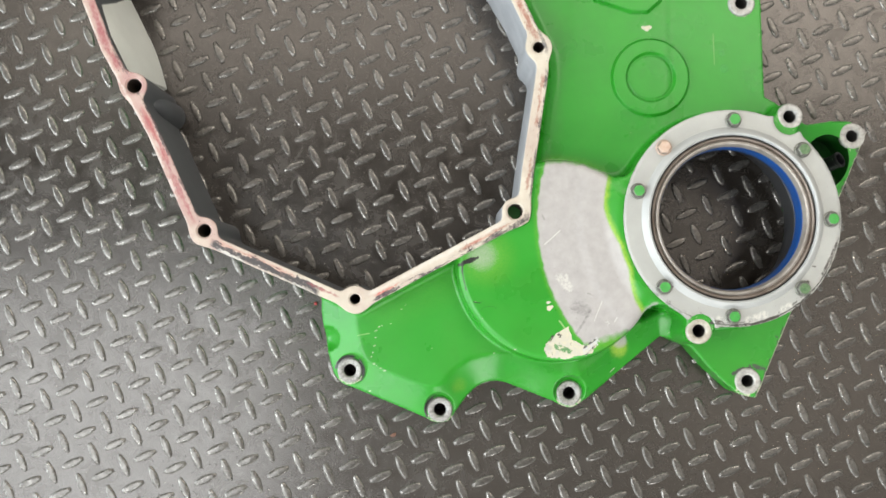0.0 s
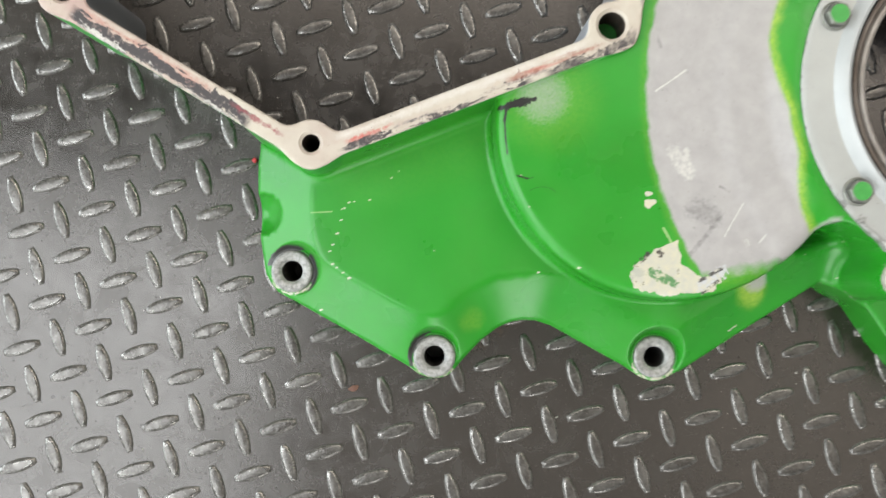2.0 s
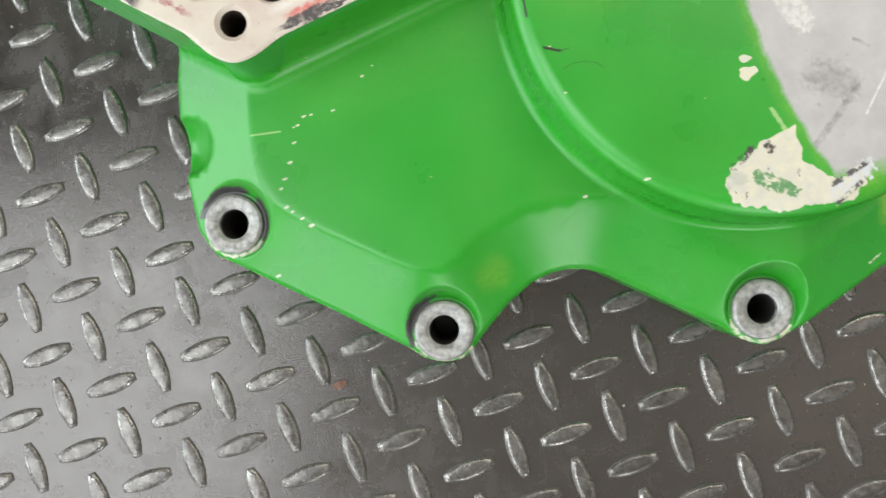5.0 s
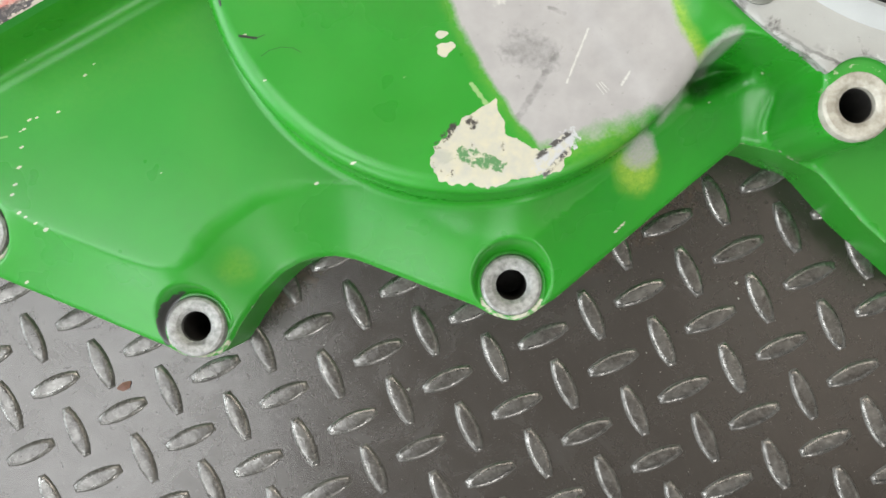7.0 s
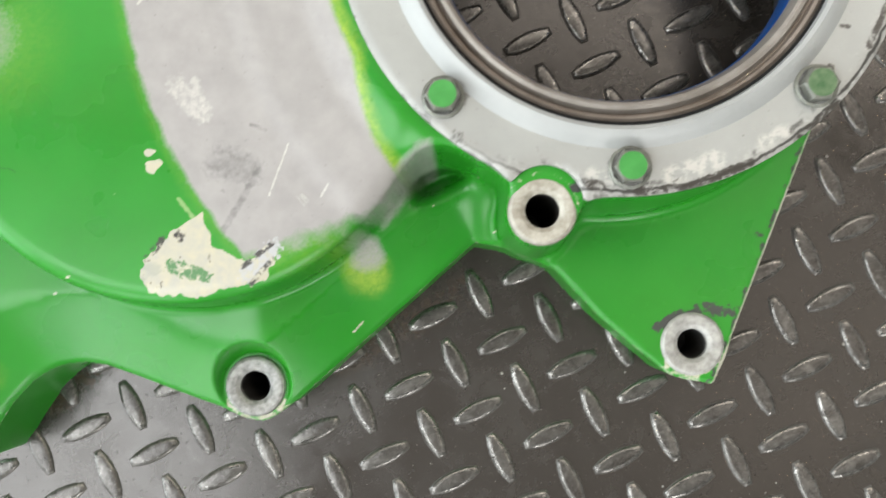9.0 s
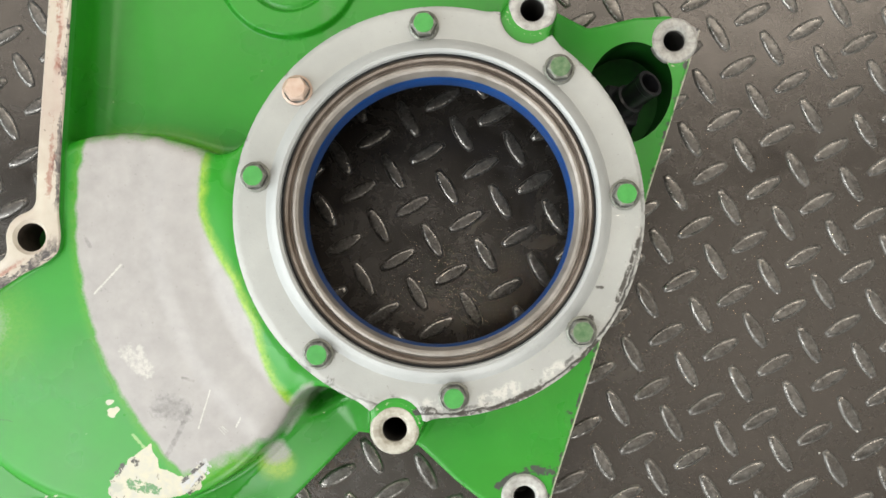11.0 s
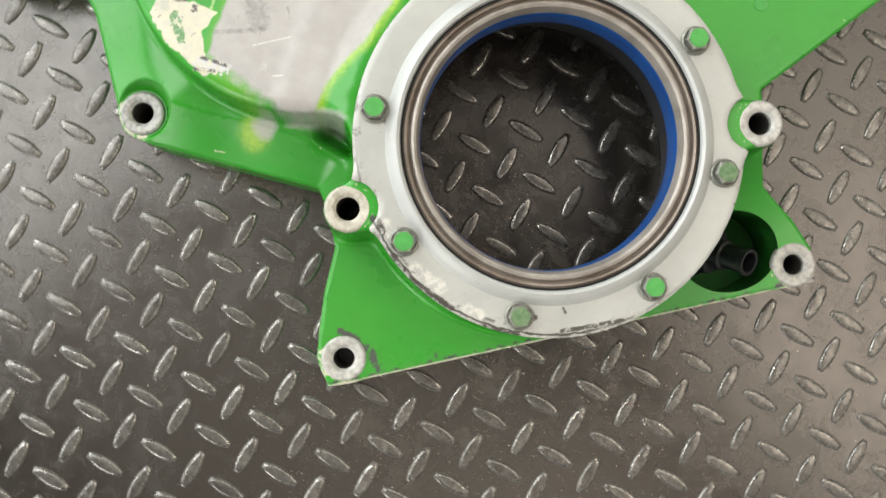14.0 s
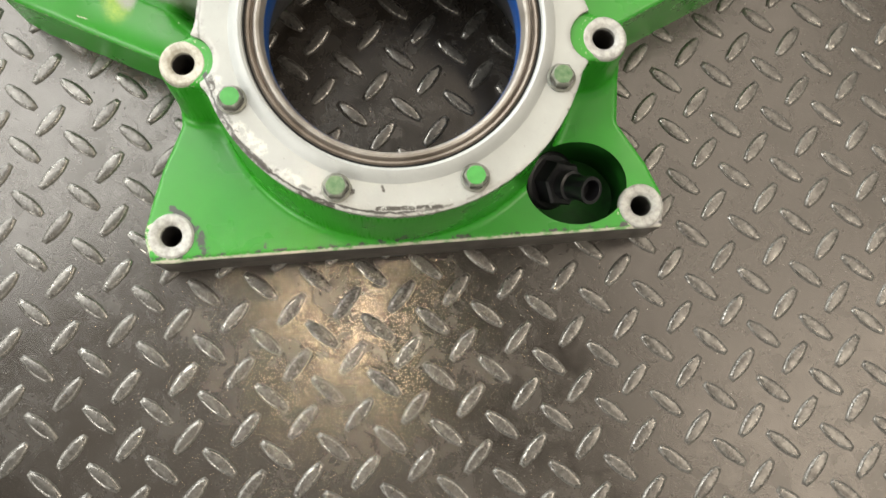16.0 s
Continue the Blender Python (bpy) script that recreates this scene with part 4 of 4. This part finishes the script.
def casting_wear(p, z):
    n1, n2 = wobble(p, 160, 1.0), wobble(p, 420, 1.0, 3.0)
    rr, rd = far(RING, p), far(DOME, p)
    turn = np.degrees(np.arctan2(p[:, 1] - RING[1], p[:, 0] - RING[0])) % 360
    inner = np.interp(turn, (150, 163, 175, 193, 206, 220, 227, 240), (0.117, 0.1152, 0.1137, 0.1025, 0.1025, 0.113, 0.116, 0.117)) + 0.0012 * n1
    low_edge = DOME_R + 0.002 + 0.004 * step(0.160, 0.176, p[:, 0]) - 0.010 * step(0.170, 0.130, p[:, 0]) * step(0.03, -0.03, p[:, 1]) - rd
    band = np.minimum(0.1722 - rr, rr - inner)
    bare = np.minimum(step(-0.0025, 0.0025, band + 0.0012 * n1), step(-0.006, 0.007, low_edge + 0.003 * n1))
    fringe = np.clip(1 - np.abs(band + 0.0010) / 0.0042, 0, 1) * (0.20 + 0.80 * step(0.135, 0.115, rr)) * step(-0.004, 0.006, low_edge)
    fringe = np.maximum(fringe, 0.30 * np.clip(1 - np.abs(low_edge + 0.002) / 0.010, 0, 1) * step(-0.006, 0.002, band) * step(0.168, 0.150, p[:, 0]))
    for x, y, r, k in ((0.0140, -0.1270, 0.010, 0.22), (0.1620, -0.0930, 0.0118, 0.9)):
        fringe = np.maximum(fringe, k * step(r, 0.3 * r, far((x, y), p) + 0.002 * n1))
    bare = np.maximum(bare, 0.66 * step(0.0096, 0.0040, far((0.1630, -0.0865), p) + 0.002 * n1))
    lip = np.abs(raised(p) - 0.0010) - 0.0024
    bare = np.maximum(bare, 0.60 * step(0.0020, -0.0010, lip + 0.0012 * n1) * step(0.164, 0.172, p[:, 0]) * step(0.1925, 0.1880, p[:, 0]) * (p[:, 1] < -0.04))
    bare = np.maximum(bare, 0.85 * step(0.0092, 0.0076, far((0.3990, 0.1085), p) + 0.0010 * n1))
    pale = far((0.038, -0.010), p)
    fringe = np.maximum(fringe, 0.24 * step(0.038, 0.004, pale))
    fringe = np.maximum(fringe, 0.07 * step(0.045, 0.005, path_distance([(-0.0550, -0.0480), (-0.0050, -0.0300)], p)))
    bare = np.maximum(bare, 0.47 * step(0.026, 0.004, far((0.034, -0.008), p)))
    cream = step(0.0006, -0.0006, poly_sdf(CHIP, p) + 0.0016 * n2)
    for x, y, r in SMALL_CHIPS + [(0.1905, 0.2046, 0.003), (0.1868, 0.2040, 0.0018), (0.1614, 0.2009, 0.0014)]:
        q = (p - (x, y)) @ np.array(((0.94, -0.34), (0.34, 0.94)))
        flake = np.hypot(q[:, 0] * (0.75 if r > 0.0015 else 1.0), q[:, 1] * (1.1 if r > 0.0015 else 2.4))
        cream = np.maximum(cream, step(0.3 * r, -0.2 * r, flake - 0.95 * r + min(0.45 * r, 0.0010) * n2))
    line = path_distance([(0.2935, -0.1413), (0.4051, 0.1117)], p)
    rim_edge = np.maximum(-cover_outline(p), 0)
    surface = z > casting_top(p) - 0.0008
    cream = np.maximum(cream, 0.46 * step(0.0015, 0.0004, rim_edge) * (p[:, 1] < 0.3) * surface)
    low = step(0.0338, 0.0332, z) * step(0.004, 0.002, line)
    dark = np.maximum(0.40 * step(0.0050, 0.0022, line) * step(0.0004, 0.0012, line), low * 0.47)
    bare = np.maximum(bare, low * 0.7)
    for c, way in ((LOW_BOSSES[0], (60, 10)), (LOW_BOSSES[0], (-35, 62)), (LOW_BOSSES[1], (-60, 25))):
        q = (p - np.array(c)) @ np.array(way)
        dark = np.maximum(dark, step(0.0110, 0.0114, far(c, p)) * step(0.0152, 0.0138, far(c, p) + 0.001 * n2) * step(0.42, 0.56, 0.25 * n1 + q - 0.1))
    dark = np.maximum(dark, 0.5 * step(0.0042, 0.0020, far((0.2372, -0.0680), p) + 0.001 * n2))
    for c in TALL_BOSSES:
        r = far(c, p)
        cream = np.maximum(cream, surface * (z > TALL_Z - 0.0032) * 0.44 * step(0.0112, 0.0116, r) * step(0.0150, 0.0128, r + 0.002 * n2))
    for c in LOW_BOSSES + FOOT_BOSSES:
        q, r = p - np.array(c), far(c, p)
        cream = np.maximum(cream, surface * 0.53 * step(0.0111, 0.0115, r) * step(0.0146, 0.0130, r + 0.001 * n2) * step(0.1, 0.5, -q[:, 1] / np.maximum(r, 1e-6) + 0.3 * n1))
    foot = path_distance([(0.2735, -0.1180), (0.2900, -0.1115), (0.3010, -0.1130)], p)
    dark = np.maximum(dark, 0.55 * step(0.0050, 0.0015, foot))
    dark = np.maximum(dark, 0.42 * step(0.0040, 0.001, far((0.3140, -0.0840), p)))
    return np.c_[bare, cream, fringe, dark]


def rim_field(p):
    d = np.abs(poly_sdf(RIM_LINE, p)) - 0.0055
    for c in RIM_HOLES:
        d = smin(d, far(c, p) - 0.0118, 0.007)
    for c, r in zip(RIM_HOLES, RIM_HOLE_R):
        d = np.maximum(d, r - far(c, p))
    return d


def rim_wear(p, z):
    """Along the rim, across it, and how clear of a bolt hole, for the stains on its face."""
    line = np.array(RIM_LINE + RIM_LINE[:1])
    best, run, gone = np.full(len(p), 1e9), np.zeros(len(p)), 0.0
    for a, b in zip(line, line[1:]):
        ab, ap = b - a, p - a
        k = np.clip((ap @ ab) / (ab @ ab), 0, 1)
        gap = np.hypot(*(ap - k[:, None] * ab).T)
        run = np.where(gap < best, gone + k * np.hypot(*ab), run)
        best = np.minimum(best, gap)
        gone += np.hypot(*ab)
    near_hole = np.min([far(c, p) for c in RIM_HOLES], axis=0)
    return np.c_[run, poly_sdf(RIM_LINE, p), step(0.009, 0.014, near_hole), 0 * run + 1]


def boss(name, c, z, parent, label, metal=None, wide=0.0, deep=0.014):
    """A spot-faced bolt boss: a bare metal collar round a through hole."""
    bm = lathe([(0.0058, z - 0.006), (0.0058, z - 0.0013), (0.0072, z - 0.0002), (0.0076, z), (0.0102 + wide, z), (0.0112 + wide, z - 0.0006), (0.0117 + wide, z - 0.0018), (0.0117 + wide, z - deep)], (c[0], c[1], 0), 48)
    ob = part(name, bm, metal or BARE, parent, label)
    part("bolt_hole", lathe([(0.00575, z - 0.004), (0.00575, 0.002), (0.0, 0.002)], (c[0], c[1], 0), 32), HOLE, ob)
    return ob


def build_cover():
    cover = tagged(new("gear_cover"), "green painted cast engine gear cover with worn grey patch", "engine cover")
    lo, hi = (-0.36, -0.18), (0.43, 0.40)
    loops = contours(casting_field, lo, hi, 0.0016)
    pts = grid_points(lo, hi, 0.0026)
    d = casting_field(pts)
    pts = pts[(d < -0.0012) & (cover_outline(pts) < -0.0042)]
    rim, high = poly_sdf(RIM_LINE, pts), raised(pts)
    steep = ((rim > 0.003) & (rim < 0.0150)) | ((high > -0.0092) & (high < 0.0085))
    steep |= (abs(poly_sdf(PANEL, pts)) < 0.0036) & (rim > 0.016) & (high > 0.0085)
    steep |= np.min([far(c, pts) for c in LOW_BOSSES], axis=0) < 0.0222
    plug = far((0.1925, 0.1574), pts)
    steep |= ((plug > 0.0185) & (plug < 0.0250)) | ((plug > 0.0335) & (plug < 0.0380))
    pts = pts[~steep]
    extra = [grid_points((0.088, -0.102), (0.142, -0.066), 0.0007)]
    offs = np.concatenate([np.arange(-0.0080, -0.0060, 0.0012), np.arange(-0.0056, 0.0034, 0.0005), np.arange(0.0040, 0.0084, 0.0012)])
    for off in offs:
        for loop in contours(lambda p: raised(p) - off, (-0.01, -0.13), (0.38, 0.15), 0.0014):
            extra.append(loop[(poly_sdf(RIM_LINE, loop) > 0.0150) & (np.min([far(c, loop) for c in LOW_BOSSES], axis=0) > 0.0220)])
    for r in list(np.arange(0.0190, 0.0246, 0.0007)) + list(np.arange(0.0338, 0.0378, 0.0007)):
        k = int(2 * math.pi * r / 0.0022)
        a = np.arange(k) * 2 * math.pi / k
        extra.append(np.c_[0.1925 + r * np.cos(a), 0.1574 + r * np.sin(a)])
    for x, y, r in SMALL_CHIPS:
        extra.append(grid_points((x - 2 * r, y - 2 * r), (x + 2 * r, y + 2 * r), min(0.0005, 0.4 * r)))
    for c in LOW_BOSSES:
        for r in np.arange(0.0122, 0.0216, 0.0007):
            a = np.arange(80) * 2 * math.pi / 80
            extra.append(np.c_[c[0] + r * np.cos(a), c[1] + r * np.sin(a)])
    for off in np.arange(0.0036, 0.0150, 0.0008):
        for loop in contours(lambda p: np.minimum(poly_sdf(RIM_LINE, p), np.min([far(c, p) - 0.0055 for c in RIM_HOLES], axis=0)) - off, (-0.37, -0.09), (0.14, 0.41), 0.0018):
            extra.append(np.concatenate([loop, (loop + np.roll(loop, -1, 0)) / 2]))
    for off in (-0.0028, -0.0014, 0.0, 0.0014, 0.0028):
        for loop in contours(lambda p: poly_sdf(PANEL, p) - off, (-0.12, -0.15), (0.14, 0.0), 0.0011):
            extra.append(loop[(poly_sdf(RIM_LINE, loop) > 0.0165) & (raised(loop) > 0.0085) & (np.min([far(c, loop) for c in LOW_BOSSES], axis=0) > 0.0220)])
    for off in (0.0007, 0.0015, 0.0024, 0.0036):
        for loop in contours(lambda p: cover_outline(p) + off, lo, hi, 0.0016):
            extra.append(loop)
    for off in (-0.0012, 0.0002, 0.0014, 0.0026, 0.0038):
        for loop in contours(lambda p: pad_field(p) - off, (0.12, 0.20), (0.23, 0.31), 0.0016):
            extra.append(loop)
    extra = np.concatenate(extra)
    extra = extra[casting_field(extra) < -0.0008]
    pts = np.concatenate([pts, extra])
    # the pocket's walls take the shade-darkened green too
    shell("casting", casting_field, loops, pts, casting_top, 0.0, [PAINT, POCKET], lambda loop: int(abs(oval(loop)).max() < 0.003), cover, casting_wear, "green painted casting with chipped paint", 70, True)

    loops = contours(rim_field, (-0.36, -0.09), (0.14, 0.40), 0.0014)
    pts = grid_points((-0.36, -0.09), (0.14, 0.40), 0.0026)
    inner = [loop for off in (0.0007, 0.0016) for loop in contours(lambda p: rim_field(p) + off, (-0.36, -0.09), (0.14, 0.40), 0.0014)]
    pts = np.concatenate([pts[rim_field(pts) < -0.0024]] + inner)

    def rim_top(p):
        z = RIM_Z - 0.0007 * (1 - np.clip(-rim_field(p) / 0.0007, 0, 1))
        for c, r in zip(RIM_HOLES, RIM_HOLE_R):
            z = np.minimum(z, RIM_Z - 0.0014 * np.clip((r + 0.0016 - far(c, p)) / 0.0016, 0, 1))
        return z

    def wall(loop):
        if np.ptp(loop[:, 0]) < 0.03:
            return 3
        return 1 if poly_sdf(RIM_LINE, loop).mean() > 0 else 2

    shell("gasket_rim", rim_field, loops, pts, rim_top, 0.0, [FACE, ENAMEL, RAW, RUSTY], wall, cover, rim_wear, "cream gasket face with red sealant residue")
    for c in LOW_BOSSES:
        boss("bolt_boss", c, LOW_Z, cover, "scuffed bare metal bolt boss", SCUFFED)
    for c in TALL_BOSSES:
        boss("bolt_boss", c, TALL_Z, cover, "tall bare metal bolt boss", CREAMY if c == TALL_BOSSES[0] else BARE)
    for c, z in zip(FOOT_BOSSES, (FOOT_Z, FOOT_Z, 0.0625)):
        boss("bolt_boss", c, z, cover, "bare metal bolt boss", BARE, 0.0008, 0.0036)
    part("dowel_plug", lathe([(0.0066, RIM_Z - 0.030), (0.0066, RIM_Z - 0.024), (0.0, RIM_Z - 0.0235)], (*RIM_HOLES[3], 0), 24), ENAMEL, cover, "green dowel plug in its hole")
    for x, y, r in ((0.2616, 0.1662, 0.0042), (0.2597, 0.1808, 0.0030)):
        part("casting_mark", lathe([(r, 0.0596), (r * 0.90, 0.0604), (r * 0.78, 0.0604), (r * 0.70, 0.0602), (r * 0.45, 0.0602), (r * 0.38, 0.0603), (0.0, 0.0603)], (x, y, 0), 20), ENAMEL, cover, "round raised casting mark")
    build_web(cover)
    build_retainer(cover)
    build_pocket(cover)


BOLT_ANGLES = (88.8, 43.8, -1.0, -46.1, -91.0, -135.5, 164.0)


def plate_field(p):
    d = far(RING, p) - 0.0965
    for c, shift, r in zip(TALL_BOSSES, (0.0022, 0.0040), (0.0129, 0.0136)):
        c = np.array(c)
        away = (np.array(RING) - c) / far(RING, c[None])[0]
        d = smin(d, far(c + away * 0.010, p) - 0.0100, 0.012)
        d = smax(d, r - far(c + away * shift, p), 0.0015)
    return np.maximum(d, 0.0755 - far(RING, p))


def plate_wear(p, z):
    """Oil and grime on the retainer: along its edge and round the bolts."""
    n1, n2 = wobble(p, 110, 1.0, 5.0), wobble(p, 330, 1.0, 9.0)
    turn = np.degrees(np.arctan2(p[:, 1] - RING[1], p[:, 0] - RING[0])) % 360
    side = ((turn > 225) & (turn < 350)).astype(float)
    edge = -plate_field(p)
    soil = np.maximum(0.42 * step(0.0010, 0.0003, edge), (0.28 + 0.16 * side) * step(0.0022, 0.0006, edge))
    soil = np.maximum(soil, side * 0.31 * step(0.010, 0.001, edge))
    for a in BOLT_ANGLES:
        c = (RING[0] + 0.0871 * math.cos(radians(a)), RING[1] + 0.0871 * math.sin(radians(a)))
        soil = np.maximum(soil, 0.42 * step(0.0105, 0.0062, far(c, p)))
    bright = 0.34 * side * step(0.006, 0.001, edge)
    return np.c_[np.clip(soil, 0, 1), np.clip(bright, 0, 1), 0 * soil, 0 * soil + 1]


def build_retainer(cover):
    z0 = 0.0900
    loops = contours(plate_field, (0.14, -0.09), (0.38, 0.14), 0.0016)
    pts = grid_points((0.14, -0.09), (0.38, 0.14), 0.0017)
    pts = pts[plate_field(pts) < -0.001]

    def top(p):
        edge = np.clip(-plate_field(p) / 0.0012, 0, 1)
        return RING_Z + 0.0006 - 0.0008 * (1 - edge)

    plate = shell("seal_retainer", plate_field, loops, pts, top, z0 - 0.002, [WORN_RETAINER], lambda loop: 0, cover, plate_wear, "silver-white flanged seal retainer")
    part("raised_bead", lathe([(0.0815, RING_Z), (0.0795, RING_Z + 0.0018), (0.0775, RING_Z + 0.0042), (0.0752, RING_Z + 0.0052), (0.0738, RING_Z + 0.0044), (0.0732, RING_Z + 0.0020), (0.0732, RING_Z - 0.012)], (*RING, 0), 128), RETAINER, plate)
    seal = part("oil_seal", lathe([(0.0731, RING_Z + 0.0005), (0.0712, RING_Z + 0.0028), (0.0702, RING_Z + 0.0022), (0.0698, RING_Z - 0.0008), (0.0690, RING_Z - 0.0012)], (*RING, 0), 128), SEAL, cover, "brown metal oil seal with blue lip")
    part("seal_inner_ring", lathe([(0.0692, RING_Z - 0.0012), (0.0688, RING_Z - 0.0002), (0.0680, RING_Z + 0.0015), (0.0668, RING_Z + 0.0019), (0.0656, RING_Z + 0.0012), (0.0648, RING_Z - 0.0010), (0.0640, RING_Z - 0.0045)], (*RING, 0), 128), SEAL_PALE, seal, "pale brushed metal ring")
    part("seal_groove", lathe([(0.0734, RING_Z + 0.0024), (0.0723, RING_Z + 0.0026)], (*RING, 0), 128), BORE, seal)
    part("seal_lip", lathe([(0.0642, RING_Z - 0.0045), (0.0636, RING_Z - 0.0058), (0.0634, RING_Z - 0.0100), (0.0636, RING_Z - 0.0200), (0.0645, RING_Z - 0.0208), (0.0735, RING_Z - 0.0180)], (*RING, 0), 128), BLUE, seal, "blue rubber sealing lip")
    part("bore_wall", lathe([(0.0812, RING_Z - 0.004), (0.0812, 0.0500), (0.0745, 0.0480), (0.0730, 0.0465), (0.0730, 0.0300), (0.0745, 0.0280), (0.0812, 0.0270), (0.0812, 0.0010), (0.0830, 0.0006)], (*RING, 0), 96), BORE_WALL, cover, "dark bore wall")
    for n, a in enumerate(BOLT_ANGLES + (133.9,)):
        x, y = RING[0] + 0.0871 * math.cos(radians(a)), RING[1] + 0.0871 * math.sin(radians(a))
        copper = n == 7
        bm = lathe([(0.0072, RING_Z), (0.0072, RING_Z + 0.0014), (0.0062, RING_Z + 0.002)], (x, y, 0), 28)
        bolt = part("flange_bolt", bm, COPPER if copper else BOLT, plate, "copper-coloured hex bolt" if copper else "hex flange bolt with green paint")
        bm = lathe([(0.0060, RING_Z + 0.0018), (0.0060, RING_Z + 0.0060), (0.0053, RING_Z + 0.0068), (0.0, RING_Z + 0.0068)], (x, y, 0), 6)
        part("bolt_head", bm, COPPER if copper else BOLT, bolt, "", 20)
        bm = lathe([(0.0047, RING_Z + 0.0067), (0.0045, RING_Z + 0.0071), (0.0, RING_Z + 0.0071)], (x, y, 0), 18)
        part("paint_dab", bm, COPPER if copper else WORN_PAINT if n in (1, 3) else BOLT_PAINT, bolt)


def build_web(cover):
    """The pale sloping web inside the long side of the rim, and the rounded foot below the bolt hole."""
    bm = bmesh.new()
    rows = []
    for k in range(25):
        f = k / 24
        y = 0.160 + 0.18 * f
        x = -0.2770 - 0.038 * min((y - 0.150) / 0.076, 1.6)
        reach = 0.008 + 0.008 * math.sin(min(f * 3.5, 1) * math.pi / 2)
        rows.append([bm.verts.new(v) for v in ((x, y - 0.003, 0.084), (x + reach * 0.12, y, 0.074), (x + reach * 0.5, y + 0.001, 0.040), (x + reach * 0.86, y + 0.002, 0.014), (x + reach, y + 0.002, 0.0))])
    for a, b in zip(rows, rows[1:]):
        for k in range(4):
            bm.faces.new((a[k], a[k + 1], b[k + 1], b[k]))
    for end in (rows[0], rows[-1]):
        bm.faces.new([*end, bm.verts.new((end[0].co.x, end[0].co.y, 0.0))])
    part("inner_web", bm, PRIMER, cover, "pale primed web inside the rim", 60)
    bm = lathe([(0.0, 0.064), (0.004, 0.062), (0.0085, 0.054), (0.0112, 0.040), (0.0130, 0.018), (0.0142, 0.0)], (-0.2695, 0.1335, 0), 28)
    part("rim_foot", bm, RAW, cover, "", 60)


def build_pocket(cover):
    """The oval pocket beside the ring, with a black threaded sensor in it."""
    bm = bmesh.new()
    ring = []
    for k in range(32):
        t = 2 * math.pi * k / 32
        u, v = 0.0290 * math.cos(t), 0.0236 * math.sin(t)
        ring.append(bm.verts.new((OVAL[0] + u * math.cos(radians(62)) - v * math.sin(radians(62)), OVAL[1] + u * math.sin(radians(62)) + v * math.cos(radians(62)), 0.003)))
    bm.faces.new(ring)
    part("pocket_floor", bm, POCKET, cover, "dark green pocket floor with recess shade in its colour")
    sensor = tagged(new("speed_sensor"), "black plastic sensor with hexagon nut and open stub", "sensor")
    m = look((0.3500, 0.0705, 0.0220), (0.3707, 0.0818, 0.0520)) @ pose(0, 0, 0, 180, 0, 0)
    sensor.matrix_basis = m @ Matrix.Scale(1.18, 4)
    part("body", lathe([(0.0, -0.004), (0.0140, -0.004), (0.0140, 0.005), (0.0125, 0.006), (0.0, 0.006)], (0, 0, 0), 40), BLACK, sensor)
    part("hexagon_nut", lathe([(0.0112, 0.006), (0.0112, 0.0140), (0.0102, 0.0152), (0.0, 0.0152)], (0, 0, 0), 6), BLACK, sensor, "", 20)
    part("stub", lathe([(0.0070, 0.015), (0.0070, 0.020), (0.0058, 0.0205), (0.0058, 0.0300), (0.0063, 0.0305), (0.0063, 0.0330), (0.0048, 0.0330), (0.0045, 0.026), (0.0, 0.026)], (0, 0, 0), 32), BLACK, sensor, "open hollow stub")


build_cover()
build_floor()


def build_debris():
    """Fine grit strewn over the plate, a red bead and a scrap of brown leaf."""
    rng = random.Random(4)
    vs, fs = [], []
    for _ in range(260):
        x, y, r = rng.uniform(-0.42, 0.52), rng.uniform(-0.30, 0.32), rng.choice((0.0003, 0.0004, 0.0005, 0.0008))
        n = len(vs)
        vs += [(x + r * math.cos(a + rng.uniform(-0.4, 0.4)), y + r * math.sin(a + rng.uniform(-0.4, 0.4)), 0.0) for a in (0, 1.6, 3.1, 4.7)]
        vs.append((x, y, r * 1.1 + 0.0002))
        fs += [(n + k, n + (k + 1) % 4, n + 4) for k in range(4)]
    grit = link_mesh("grit", vs, fs, [GRIT])
    tagged(grit, "pale grit strewn over the tread plate", "grit", "", "stuff")
    bm = lathe([(0.0, 0.0), (0.0011, 0.0002), (0.0016, 0.0014), (0.0011, 0.0027), (0.0, 0.0030)], (0, 0, 0), 16)
    bead = part("red_bead", bm, RED, None)
    bead.matrix_basis = pose(-0.1255, -0.0515, 0)
    tagged(bead, "tiny red plastic bead on the tread plate", "bead")
    bm = bmesh.new()
    ring = [bm.verts.new((0.0032 * math.cos(a) * (1 + 0.2 * math.sin(3 * a)), 0.0018 * math.sin(a), 0.0004 + 0.0006 * math.cos(2 * a) ** 2)) for a in (k * math.pi / 6 for k in range(12))]
    top = bm.verts.new((0, 0, 0.0013))
    low = [bm.verts.new((v.co.x * 0.98, v.co.y * 0.98, v.co.z - 0.0004)) for v in ring]
    for k in range(12):
        bm.faces.new((ring[k], ring[(k + 1) % 12], top))
        bm.faces.new((ring[k], low[k], low[(k + 1) % 12], ring[(k + 1) % 12]))
    leaf = part("leaf_scrap", bm, LEAF, None)
    leaf.matrix_basis = pose(-0.0495, -0.1802, 0, 0, 0, 25)
    tagged(leaf, "curled scrap of brown leaf on the tread plate", "leaf")


build_debris()
